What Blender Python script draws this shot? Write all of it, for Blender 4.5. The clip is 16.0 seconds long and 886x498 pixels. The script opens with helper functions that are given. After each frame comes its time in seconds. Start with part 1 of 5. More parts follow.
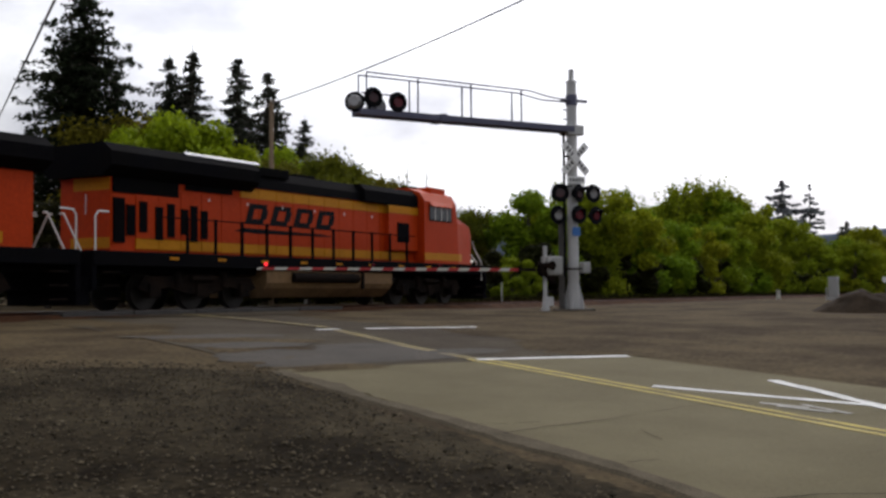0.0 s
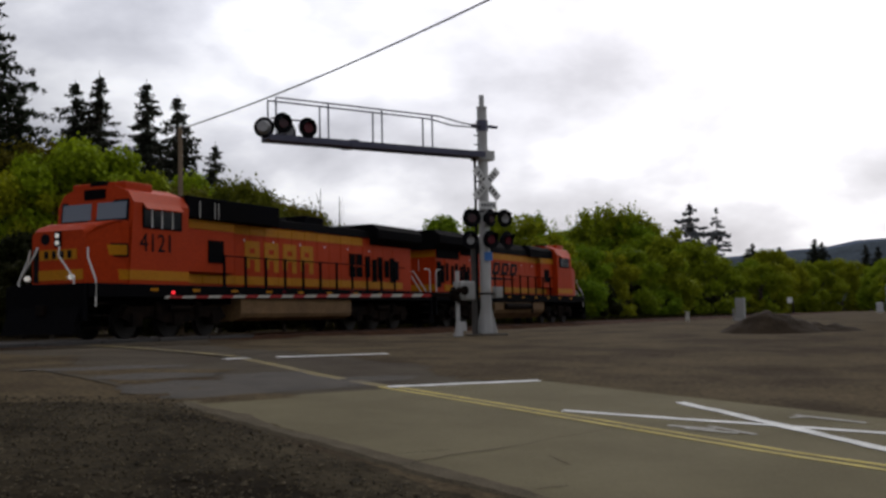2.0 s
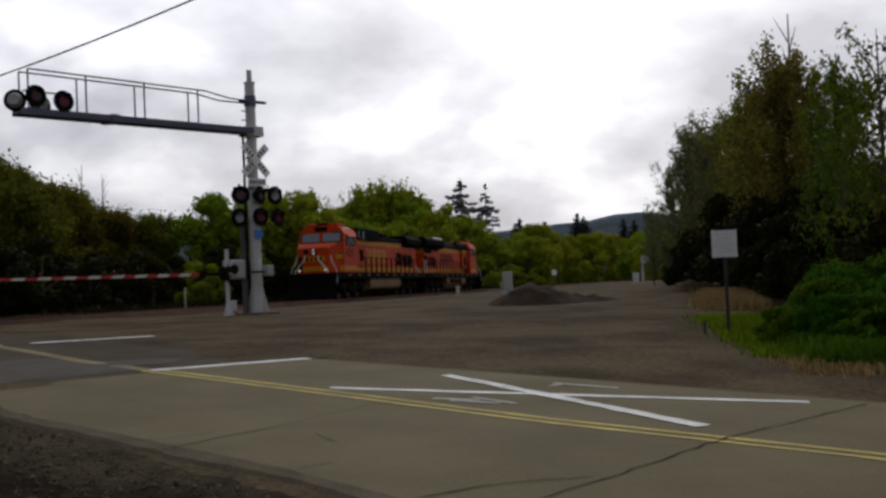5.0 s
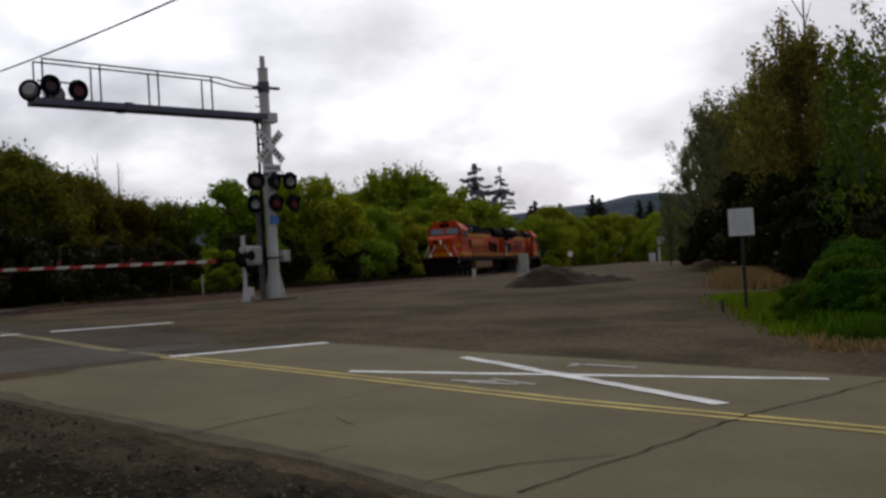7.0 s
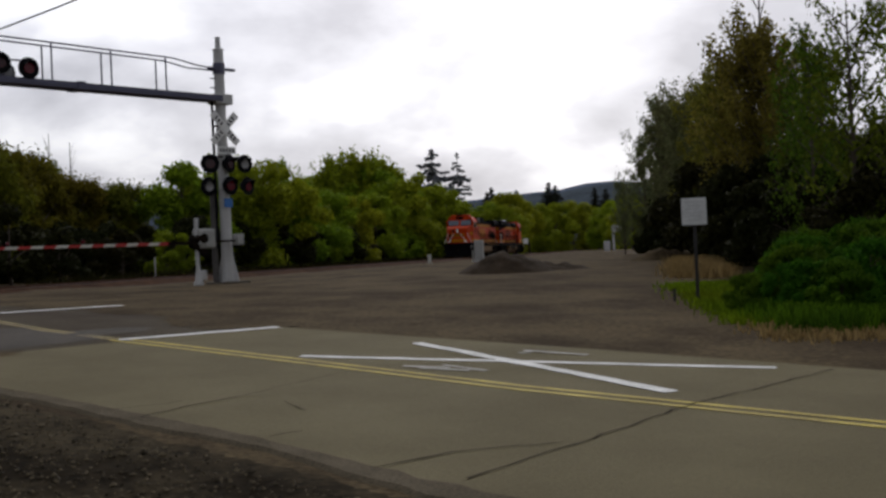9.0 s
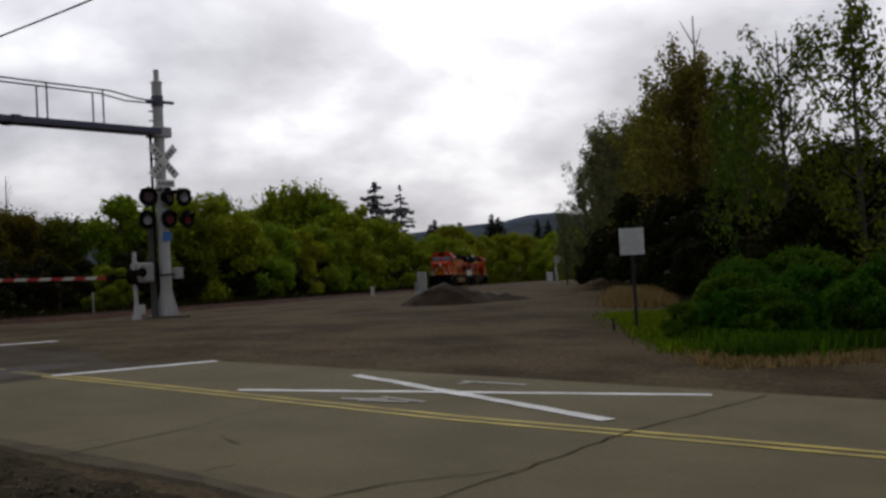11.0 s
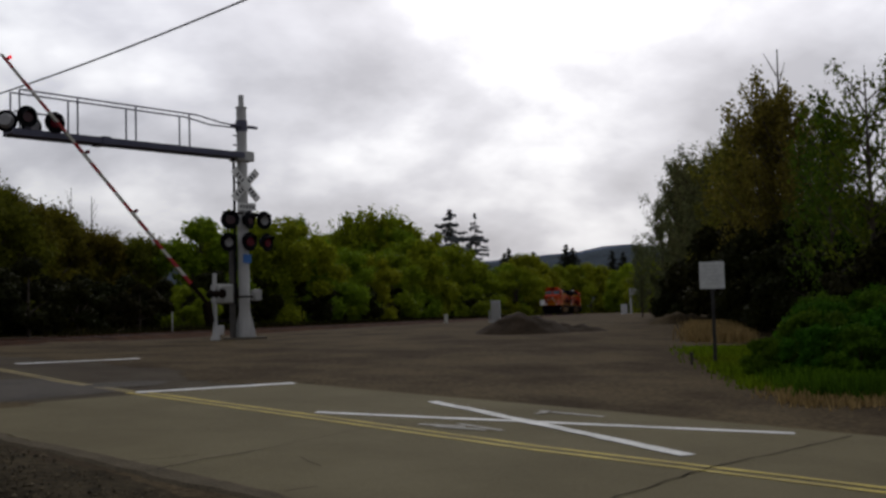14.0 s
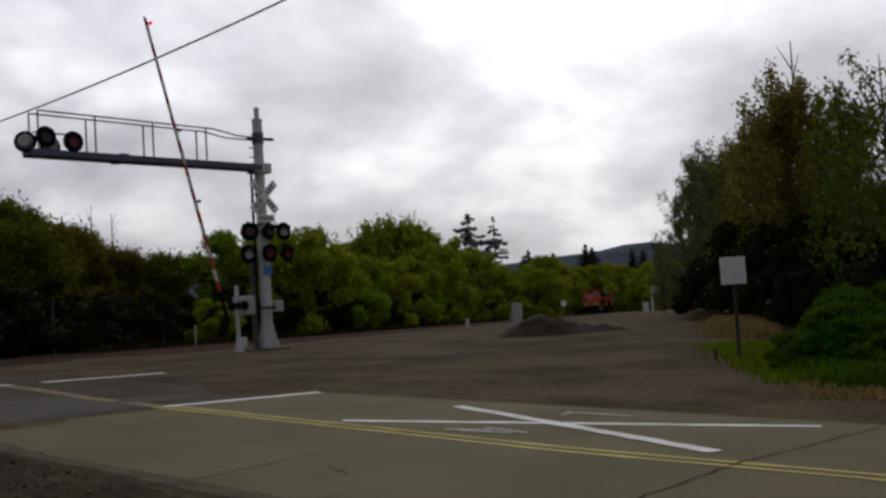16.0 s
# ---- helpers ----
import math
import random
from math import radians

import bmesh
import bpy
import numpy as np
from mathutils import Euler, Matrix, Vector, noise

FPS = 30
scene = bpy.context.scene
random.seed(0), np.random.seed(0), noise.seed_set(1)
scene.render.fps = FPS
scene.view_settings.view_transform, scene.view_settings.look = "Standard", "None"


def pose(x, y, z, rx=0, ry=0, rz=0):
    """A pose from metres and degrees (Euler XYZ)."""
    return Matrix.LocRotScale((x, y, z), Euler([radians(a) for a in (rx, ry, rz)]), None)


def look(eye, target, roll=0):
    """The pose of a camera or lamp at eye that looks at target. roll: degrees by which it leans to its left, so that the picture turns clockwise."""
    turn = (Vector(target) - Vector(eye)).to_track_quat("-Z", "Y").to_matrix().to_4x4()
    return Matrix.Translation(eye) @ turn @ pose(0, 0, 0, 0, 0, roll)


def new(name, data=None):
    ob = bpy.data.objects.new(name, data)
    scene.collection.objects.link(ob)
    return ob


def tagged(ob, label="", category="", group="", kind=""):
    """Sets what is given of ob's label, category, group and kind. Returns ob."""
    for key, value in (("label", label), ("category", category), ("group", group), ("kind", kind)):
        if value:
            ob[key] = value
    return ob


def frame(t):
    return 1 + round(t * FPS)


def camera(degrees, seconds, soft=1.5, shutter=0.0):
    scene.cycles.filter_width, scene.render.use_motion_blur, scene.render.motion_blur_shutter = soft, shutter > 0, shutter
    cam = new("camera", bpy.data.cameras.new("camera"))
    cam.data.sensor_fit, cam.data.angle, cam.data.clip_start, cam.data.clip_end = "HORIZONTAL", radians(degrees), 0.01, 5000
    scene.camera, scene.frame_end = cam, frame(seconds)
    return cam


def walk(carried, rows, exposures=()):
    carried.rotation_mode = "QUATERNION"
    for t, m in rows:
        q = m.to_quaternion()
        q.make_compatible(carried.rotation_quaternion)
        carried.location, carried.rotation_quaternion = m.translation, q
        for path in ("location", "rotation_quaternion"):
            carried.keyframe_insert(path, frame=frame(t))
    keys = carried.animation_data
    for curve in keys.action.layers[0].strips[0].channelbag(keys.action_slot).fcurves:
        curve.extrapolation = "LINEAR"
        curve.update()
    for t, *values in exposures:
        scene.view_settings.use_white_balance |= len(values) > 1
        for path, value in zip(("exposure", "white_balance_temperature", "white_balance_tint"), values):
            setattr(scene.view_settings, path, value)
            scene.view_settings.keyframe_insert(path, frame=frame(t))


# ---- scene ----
cam = camera(43.62, 16.0, soft=2.8)
PATH = [
    (0.0, -0.164, -0.128, 1.836, 92.30, 0.43, 0.02),
    (0.5, -0.094, -0.140, 1.851, 92.25, 1.67, -1.73),
    (1.0, -0.060, -0.135, 1.845, 92.20, 0.80, -0.53),
    (1.5, -0.009, -0.124, 1.809, 91.76, 0.32, -1.39),
    (2.0, -0.079, -0.016, 1.851, 93.55, 1.21, -4.35),
    (2.5, -0.123, 0.026, 1.878, 92.51, 0.73, -6.15),
    (3.0, -0.100, -0.005, 1.862, 92.00, 0.75, -6.45),
    (3.5, -0.121, 0.087, 1.878, 92.40, 1.03, -10.68),
    (4.0, 0.014, 0.131, 1.855, 91.76, 1.23, -14.99),
    (4.2, 0.025, 0.080, 1.872, 92.19, 1.31, -15.64),
    (6.3, 0.057, 0.001, 1.824, 90.95, 3.80, -15.46),
    (6.5, 0.018, 0.007, 1.852, 90.67, 3.38, -15.38),
    (7.0, 0.029, 0.018, 1.842, 91.16, 3.39, -15.10),
    (7.5, 0.044, 0.004, 1.813, 91.87, 2.83, -15.40),
    (8.0, 0.007, 0.061, 1.878, 91.52, 1.81, -15.27),
    (8.5, 0.040, 0.029, 1.853, 91.19, 2.81, -15.31),
    (9.0, 0.068, 0.050, 1.839, 90.30, 2.68, -17.39),
    (9.2, 0.098, 0.007, 1.791, 90.15, 2.65, -18.66),
    (11.3, 0.138, 0.024, 1.837, 92.24, 3.27, -20.22),
    (11.5, 0.107, 0.048, 1.871, 93.14, 2.87, -16.22),
    (12.0, 0.059, 0.020, 1.811, 94.42, 1.86, -16.61),
    (12.5, 0.007, 0.011, 1.876, 94.34, 2.10, -15.40),
    (13.0, 0.034, -0.010, 1.843, 94.54, 1.88, -15.10),
    (13.5, -0.026, 0.010, 1.865, 94.01, 1.69, -16.54),
    (14.0, 0.034, -0.005, 1.818, 93.44, 1.62, -16.55),
    (14.5, 0.026, 0.009, 1.842, 93.76, 1.66, -16.69),
    (15.0, 0.029, -0.003, 1.846, 93.68, 2.58, -16.08),
    (15.5, 0.033, -0.003, 1.856, 93.39, 3.16, -15.77),
    (16.0, 0.010, -0.051, 1.823, 93.73, 3.56, -15.44),
]
walk(cam, [(t, pose(*r)) for t, *r in PATH],
     exposures=[(0.0, 0.46), (1.5, 0.42), (2.0, -0.12), (2.5, -0.26), (3.0, -0.30), (4.0, -0.34), (6.5, -0.10), (7.5, -0.24), (8.5, -0.30), (9.0, -0.14), (12.0, -0.50), (16.0, -0.50)])

# ---- world and sun ----
SUN_EL, SUN_AZ = radians(38), radians(24)
world = bpy.data.worlds.new("overcast_sky")
scene.world = world
world.use_nodes = True
wn, wl = world.node_tree.nodes, world.node_tree.links
wn.clear()


def wnode(kind, **values):
    n = wn.new(kind)
    for k, val in values.items():
        n.inputs[k].default_value = val
    return n


w_out = wn.new("ShaderNodeOutputWorld")
w_bg = wnode("ShaderNodeBackground", Strength=1.0)
w_sky = wn.new("ShaderNodeTexSky")
w_sky.sky_type, w_sky.sun_disc = "NISHITA", False
w_sky.sun_elevation, w_sky.sun_rotation = SUN_EL, SUN_AZ
w_sky.dust_density = 4.0
w_dim = wn.new("ShaderNodeMix")
w_dim.data_type, w_dim.blend_type = "RGBA", "MULTIPLY"
w_dim.inputs["Factor"].default_value = 1.0
w_dim.inputs["B"].default_value = (0.09, 0.09, 0.09, 1)
wl.new(w_sky.outputs[0], w_dim.inputs["A"])
w_co = wn.new("ShaderNodeTexCoord")
w_sep = wn.new("ShaderNodeSeparateXYZ")
wl.new(w_co.outputs["Generated"], w_sep.inputs[0])
w_z = wn.new("ShaderNodeMath")
w_z.operation = "MAXIMUM"
wl.new(w_sep.outputs["Z"], w_z.inputs[0])
w_z.inputs[1].default_value = 0.0
w_z2 = wn.new("ShaderNodeMath")
w_z2.operation = "ADD"
wl.new(w_z.outputs[0], w_z2.inputs[0])
w_z2.inputs[1].default_value = 0.42
w_div = []
for axis in "XY":
    d = wn.new("ShaderNodeMath")
    d.operation = "DIVIDE"
    wl.new(w_sep.outputs[axis], d.inputs[0])
    wl.new(w_z2.outputs[0], d.inputs[1])
    w_div.append(d)
w_com = wn.new("ShaderNodeCombineXYZ")
wl.new(w_div[0].outputs[0], w_com.inputs[0])
wl.new(w_div[1].outputs[0], w_com.inputs[1])
w_noise = wnode("ShaderNodeTexNoise", Scale=2.5, Detail=8.0, Roughness=0.52, Distortion=0.1)
wl.new(w_com.outputs[0], w_noise.inputs["Vector"])
w_ramp = wn.new("ShaderNodeValToRGB")
e = w_ramp.color_ramp.elements
e[0].position, e[0].color = 0.36, (0.40, 0.41, 0.47, 1)
e[1].position, e[1].color = 0.66, (1.10, 1.11, 1.15, 1)
mid = e.new(0.50)
mid.color = (0.64, 0.65, 0.72, 1)
wl.new(w_noise.outputs["Fac"], w_ramp.inputs[0])
w_mix = wn.new("ShaderNodeMix")
w_mix.data_type = "RGBA"
w_mix.inputs["Factor"].default_value = 0.9
wl.new(w_dim.outputs["Result"], w_mix.inputs["A"])
wl.new(w_ramp.outputs[0], w_mix.inputs["B"])
# the cloud is brightest before the hidden sun
w_dir = wn.new("ShaderNodeVectorMath")
w_dir.operation = "DOT_PRODUCT"
wl.new(w_co.outputs["Generated"], w_dir.inputs[0])
w_dir.inputs[1].default_value = (math.sin(SUN_AZ) * math.cos(SUN_EL), math.cos(SUN_AZ) * math.cos(SUN_EL), math.sin(SUN_EL))
w_glow = wn.new("ShaderNodeMapRange")
w_glow.interpolation_type = "SMOOTHSTEP"
for k, val in (("From Min", 0.56), ("From Max", 0.96), ("To Min", 0.62), ("To Max", 1.80)):
    w_glow.inputs[k].default_value = val
wl.new(w_dir.outputs["Value"], w_glow.inputs["Value"])
# and greyer towards the horizon, where it is seen through more air
w_low = wn.new("ShaderNodeMapRange")
for k, val in (("From Min", 0.03), ("From Max", 0.30), ("To Min", 0.86), ("To Max", 1.0)):
    w_low.inputs[k].default_value = val
wl.new(w_sep.outputs["Z"], w_low.inputs["Value"])
w_mul = wn.new("ShaderNodeMath")
w_mul.operation = "MULTIPLY"
wl.new(w_glow.outputs[0], w_mul.inputs[0])
wl.new(w_low.outputs[0], w_mul.inputs[1])
wl.new(w_mul.outputs[0], w_bg.inputs["Strength"])
wl.new(w_mix.outputs["Result"], w_bg.inputs["Color"])
wl.new(w_bg.outputs[0], w_out.inputs[0])

sun = new("sun", bpy.data.lights.new("sun", "SUN"))
sun.data.energy, sun.data.angle, sun.data.color = 0.55, radians(30), (1.0, 0.96, 0.9)
sun_dir = Vector((math.sin(SUN_AZ) * math.cos(SUN_EL), math.cos(SUN_AZ) * math.cos(SUN_EL), math.sin(SUN_EL)))
sun.matrix_world = look(sun_dir * 200, (0, 0, 0))


# ---- materials ----
def material(name, color, rough=0.6, metal=0.0, vary=0.25, scale=3.0, fine=40.0, bump=0.15, island=0.0,
             second=None, spec=0.5, rust=None, translucent=0.0, stretch=None, each=0.0):
    """A principled surface with stains at one scale, grain at another and fine relief."""
    m = bpy.data.materials.new(name)
    m.use_nodes = True
    n, l = m.node_tree.nodes, m.node_tree.links
    b = n["Principled BSDF"]
    b.inputs["Metallic"].default_value = metal
    b.inputs["Specular IOR Level"].default_value = spec
    co = n.new("ShaderNodeTexCoord")
    mp = n.new("ShaderNodeMapping")
    if stretch:
        mp.inputs["Scale"].default_value = stretch
    l.new(co.outputs["Object"], mp.inputs[0])
    big = n.new("ShaderNodeTexNoise")
    big.inputs["Scale"].default_value, big.inputs["Detail"].default_value = scale, 5.0
    small = n.new("ShaderNodeTexNoise")
    small.inputs["Scale"].default_value, small.inputs["Detail"].default_value = fine, 3.0
    l.new(mp.outputs[0], big.inputs["Vector"])
    l.new(mp.outputs[0], small.inputs["Vector"])
    other = second or tuple(c * 0.55 for c in color)
    ramp = n.new("ShaderNodeValToRGB")
    ramp.color_ramp.elements[0].position, ramp.color_ramp.elements[1].position = 0.35, 0.65
    l.new(big.outputs["Fac"], ramp.inputs[0])
    mix = n.new("ShaderNodeMix")
    mix.data_type = "RGBA"
    mix.inputs["A"].default_value, mix.inputs["B"].default_value = (*color, 1), (*other, 1)
    amount = n.new("ShaderNodeMath")
    amount.operation = "MULTIPLY"
    amount.inputs[1].default_value = vary * 2 if not second else min(1.0, vary * 3)
    l.new(ramp.outputs[0], amount.inputs[0])
    l.new(amount.outputs[0], mix.inputs["Factor"])
    hsv = n.new("ShaderNodeHueSaturation")
    l.new(mix.outputs["Result"], hsv.inputs["Color"])
    grain = n.new("ShaderNodeMapRange")
    grain.inputs["To Min"].default_value, grain.inputs["To Max"].default_value = 1 - vary, 1 + vary
    grain.inputs["From Min"].default_value, grain.inputs["From Max"].default_value = 0.3, 0.7
    l.new(small.outputs["Fac"], grain.inputs["Value"])
    value = grain.outputs[0]
    if island or each:
        source = n.new("ShaderNodeNewGeometry").outputs["Random Per Island"] if island else n.new("ShaderNodeObjectInfo").outputs["Random"]
        step = n.new("ShaderNodeMapRange")
        k = island or each
        step.inputs["To Min"].default_value, step.inputs["To Max"].default_value = 1 - k, 1 + k
        l.new(source, step.inputs["Value"])
        times = n.new("ShaderNodeMath")
        times.operation = "MULTIPLY"
        l.new(value, times.inputs[0])
        l.new(step.outputs[0], times.inputs[1])
        value = times.outputs[0]
        if island and each:
            info = n.new("ShaderNodeObjectInfo")
            hue = n.new("ShaderNodeMapRange")
            hue.inputs["To Min"].default_value, hue.inputs["To Max"].default_value = 0.5 - 0.035, 0.5 + 0.025
            l.new(info.outputs["Random"], hue.inputs["Value"])
            l.new(hue.outputs[0], hsv.inputs["Hue"])
    l.new(value, hsv.inputs["Value"])
    l.new(hsv.outputs[0], b.inputs["Base Color"])
    rr = n.new("ShaderNodeMapRange")
    rr.inputs["To Min"].default_value, rr.inputs["To Max"].default_value = max(0.05, rough - 0.12), min(1, rough + 0.12)
    l.new(big.outputs["Fac"], rr.inputs["Value"])
    l.new(rr.outputs[0], b.inputs["Roughness"])
    if bump:
        bp = n.new("ShaderNodeBump")
        bp.inputs["Strength"].default_value, bp.inputs["Distance"].default_value = bump, 0.02
        l.new(small.outputs["Fac"], bp.inputs["Height"])
        l.new(bp.outputs[0], b.inputs["Normal"])
    if translucent:
        tr = n.new("ShaderNodeBsdfTranslucent")
        l.new(hsv.outputs[0], tr.inputs["Color"])
        ms = n.new("ShaderNodeMixShader")
        ms.inputs[0].default_value = translucent
        l.new(b.outputs[0], ms.inputs[1])
        l.new(tr.outputs[0], ms.inputs[2])
        l.new(ms.outputs[0], n["Material Output"].inputs[0])
    return m


def glass_material(name, color, rough=0.05):
    m = bpy.data.materials.new(name)
    m.use_nodes = True
    b = m.node_tree.nodes["Principled BSDF"]
    b.inputs["Base Color"].default_value = (*color, 1)
    b.inputs["Roughness"].default_value = rough
    b.inputs["Specular IOR Level"].default_value = 0.4
    return m


def glow_material(name, color, strength):
    m = glass_material(name, color, 0.25)
    b = m.node_tree.nodes["Principled BSDF"]
    b.inputs["Emission Color"].default_value = (*color, 1)
    b.inputs["Emission Strength"].default_value = strength
    return m


GRAVEL = material("gravel", (0.090, 0.067, 0.036), 0.95, vary=0.4, scale=0.55, fine=13, bump=1.0, second=(0.046, 0.033, 0.019), spec=0.03)
SHOULDER = material("dark_crushed_stone", (0.052, 0.041, 0.024), 0.95, vary=0.6, scale=0.75, fine=11, bump=0.6, second=(0.012, 0.0085, 0.0045), spec=0.02)
EDGE = material("eroded_edge", (0.100, 0.082, 0.054), 0.9, vary=0.3, scale=2.0, fine=40, bump=0.5, spec=0.04)
STONE = material("pebbles", (0.085, 0.068, 0.042), 0.9, vary=0.25, scale=6, fine=60, island=0.75, spec=0.15)
PILE = material("dark_gravel_heap", (0.044, 0.030, 0.018), 0.95, vary=0.4, scale=2, fine=22, bump=1.0, spec=0.1)
CONCRETE = material("worn_pavement", (0.135, 0.114, 0.060), 0.85, vary=0.17, scale=0.8, fine=50, bump=0.25, second=(0.098, 0.083, 0.048), spec=0.08)
ASPHALT = material("dark_asphalt", (0.070, 0.057, 0.038), 0.9, vary=0.3, scale=0.55, fine=60, bump=0.4, second=(0.048, 0.037, 0.025), spec=0.06)
DIRT = material("dirt_on_asphalt", (0.032, 0.022, 0.010), 0.95, vary=0.35, scale=1.3, fine=40, bump=0.5)
CRACK = material("crack_filler", (0.022, 0.018, 0.012), 0.95, vary=0.3, spec=0.03)
YELLOW_LINE = material("worn_yellow_paint", (0.41, 0.315, 0.012), 0.75, vary=0.22, scale=2.0, fine=30, second=(0.19, 0.14, 0.035))
YELLOW_FADED = material("faded_yellow_paint", (0.21, 0.155, 0.028), 0.8, vary=0.3, scale=1.6, fine=25, second=(0.10, 0.076, 0.030))
WHITE_LINE = material("white_road_paint", (0.66, 0.66, 0.64), 0.7, vary=0.2, scale=2.2, fine=24, second=(0.34, 0.34, 0.31))
FADED = material("faded_white_paint", (0.34, 0.33, 0.29), 0.8, vary=0.2, scale=4.0, fine=25, second=(0.18, 0.17, 0.14))
RAIL = material("rusty_rail", (0.075, 0.034, 0.020), 0.75, vary=0.25, spec=0.1)
TIE = material("creosoted_tie", (0.07, 0.05, 0.038), 0.9, vary=0.3, scale=4, each=0.25)
BALLAST = material("ballast", (0.062, 0.029, 0.015), 0.95, vary=0.45, scale=0.8, fine=18, bump=1.0, second=(0.032, 0.015, 0.009), spec=0.03)
PANEL = material("crossing_panel", (0.05, 0.046, 0.042), 0.85, vary=0.2, each=0.15)
GALV = material("galvanised_steel", (0.52, 0.52, 0.51), 0.55, metal=0.1, vary=0.1, scale=2.5, fine=30)
ALU = material("aluminium_case", (0.38, 0.38, 0.36), 0.5, metal=0.1, vary=0.08)
BEAM = material("weathered_beam", (0.10, 0.10, 0.15), 0.5, metal=0.4, vary=0.15)
BLACK = material("black_paint", (0.006, 0.006, 0.008), 0.7, vary=0.2, spec=0.08)
SIGN_WHITE = material("white_sign", (0.82, 0.82, 0.80), 0.5, vary=0.05)
SIGN_GREY = material("weathered_sign_back", (0.60, 0.61, 0.60), 0.5, vary=0.14, scale=5)
FAINT = material("faint_print", (0.47, 0.48, 0.47), 0.6, vary=0.1)
BAR = material("dark_lettering", (0.05, 0.05, 0.05), 0.6, vary=0.05)
BLUE = material("blue_plate", (0.05, 0.18, 0.5), 0.5, vary=0.1)
RED = material("red_reflective", (0.42, 0.022, 0.02), 0.5, vary=0.1)
WHITE = material("white_reflective", (0.58, 0.57, 0.50), 0.5, vary=0.08)
LENS_RED = glow_material("red_lens", (0.10, 0.003, 0.010), 0.04)
LENS_DARK = glass_material("dark_lens", (0.05, 0.008, 0.012), 0.15)
LENS_BACK = material("pale_lamp_back", (0.38, 0.38, 0.39), 0.5, vary=0.12)
TIP_RED = glow_material("gate_lamp", (0.8, 0.02, 0.03), 1.4)
WOOD = material("weathered_pole", (0.27, 0.195, 0.125), 0.9, vary=0.25, scale=2, fine=30, stretch=(6, 6, 0.4))
POST_DARK = material("dark_post", (0.02, 0.018, 0.016), 0.7)
WIRE = material("cable", (0.10, 0.10, 0.11), 0.6, vary=0.05)
BARK = material("bark", (0.085, 0.066, 0.05), 0.95, vary=0.3, scale=3, fine=20, bump=0.8)
DEADWOOD = material("dead_wood", (0.10, 0.085, 0.07), 0.9, vary=0.2)
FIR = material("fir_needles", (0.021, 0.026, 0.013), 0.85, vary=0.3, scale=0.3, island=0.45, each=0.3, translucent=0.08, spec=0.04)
# far firs' needles, lightened in colour to carry the haze before them
HAZY_FIR = material("haze_paled_fir_needles", (0.040, 0.045, 0.032), 0.85, vary=0.3, scale=0.3, island=0.4, each=0.25, translucent=0.08, spec=0.03)
# pale blue-grey needles: the haze of distance is put into this colour
PINE = material("haze_tinted_pine_needles", (0.190, 0.205, 0.215), 0.85, vary=0.25, scale=0.3, island=0.3, each=0.2, spec=0.04)
LEAF = material("spring_leaves", (0.23, 0.29, 0.014), 0.65, vary=0.25, scale=0.25, island=0.35, each=0.42, translucent=0.36, spec=0.03, second=(0.10, 0.165, 0.010))
LIME = material("lime_leaves", (0.27, 0.34, 0.011), 0.65, vary=0.2, scale=0.3, island=0.35, each=0.2, translucent=0.4, spec=0.05, second=(0.17, 0.25, 0.012))
# near-black leaf colour; the shade inside and under the woods is put into it
SHADELEAF = material("shade_dark_leaves", (0.021, 0.022, 0.004), 0.75, vary=0.25, scale=0.25, island=0.4, each=0.3, translucent=0.08, spec=0.05, second=(0.013, 0.015, 0.004))
GREY_LEAF = material("grey_green_young_leaves", (0.165, 0.170, 0.075), 0.75, vary=0.3, scale=0.5, island=0.35, each=0.15, translucent=0.42, spec=0.02, second=(0.095, 0.105, 0.040))
BROWN_LEAF = material("olive_brown_young_leaves", (0.215, 0.205, 0.034), 0.75, vary=0.3, scale=0.5, island=0.4, each=0.15, translucent=0.42, spec=0.02, second=(0.120, 0.115, 0.018))
FRESH_LEAF = material("fresh_green_leaves", (0.110, 0.170, 0.016), 0.7, vary=0.3, scale=0.5, island=0.45, each=0.2, translucent=0.3, spec=0.02, second=(0.034, 0.060, 0.008))
OLIVE = material("budding_leaves", (0.140, 0.135, 0.012), 0.7, vary=0.25, scale=0.3, island=0.4, each=0.3, translucent=0.35, spec=0.02, second=(0.075, 0.085, 0.010))
GRASS = material("grass", (0.125, 0.200, 0.008), 0.8, vary=0.25, scale=0.4, island=0.4, translucent=0.3, spec=0.03, second=(0.115, 0.130, 0.008))
LUSH = material("lush_leaves", (0.062, 0.150, 0.007), 0.8, vary=0.3, scale=0.7, island=0.4, each=0.15, translucent=0.3, spec=0.03, second=(0.018, 0.055, 0.005))
DRYGRASS = material("dry_grass", (0.30, 0.21, 0.085), 0.8, vary=0.2, scale=0.6, island=0.35, translucent=0.2, spec=0.2)
# distance haze is put into both hill colours, bluer and paler farther off
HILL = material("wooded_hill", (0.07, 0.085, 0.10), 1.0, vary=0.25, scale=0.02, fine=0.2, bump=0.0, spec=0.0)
HILL_FAR = material("haze_tinted_hill", (0.095, 0.12, 0.165), 1.0, vary=0.15, scale=0.01, fine=0.1, bump=0.0, spec=0.0)
ORANGE = material("orange_paint", (0.46, 0.042, 0.004), 0.55, vary=0.12, scale=0.9, fine=12, bump=0.04, second=(0.36, 0.036, 0.005), spec=0.10)
YELLOW = material("yellow_paint", (0.52, 0.21, 0.005), 0.55, vary=0.12, scale=1.2, fine=14, bump=0.04, second=(0.33, 0.125, 0.006), spec=0.12)
LOCO_BLACK = material("sooty_black_paint", (0.0035, 0.0035, 0.005), 0.85, vary=0.25, scale=1.0, fine=10, second=(0.006, 0.0055, 0.0055), spec=0.03)
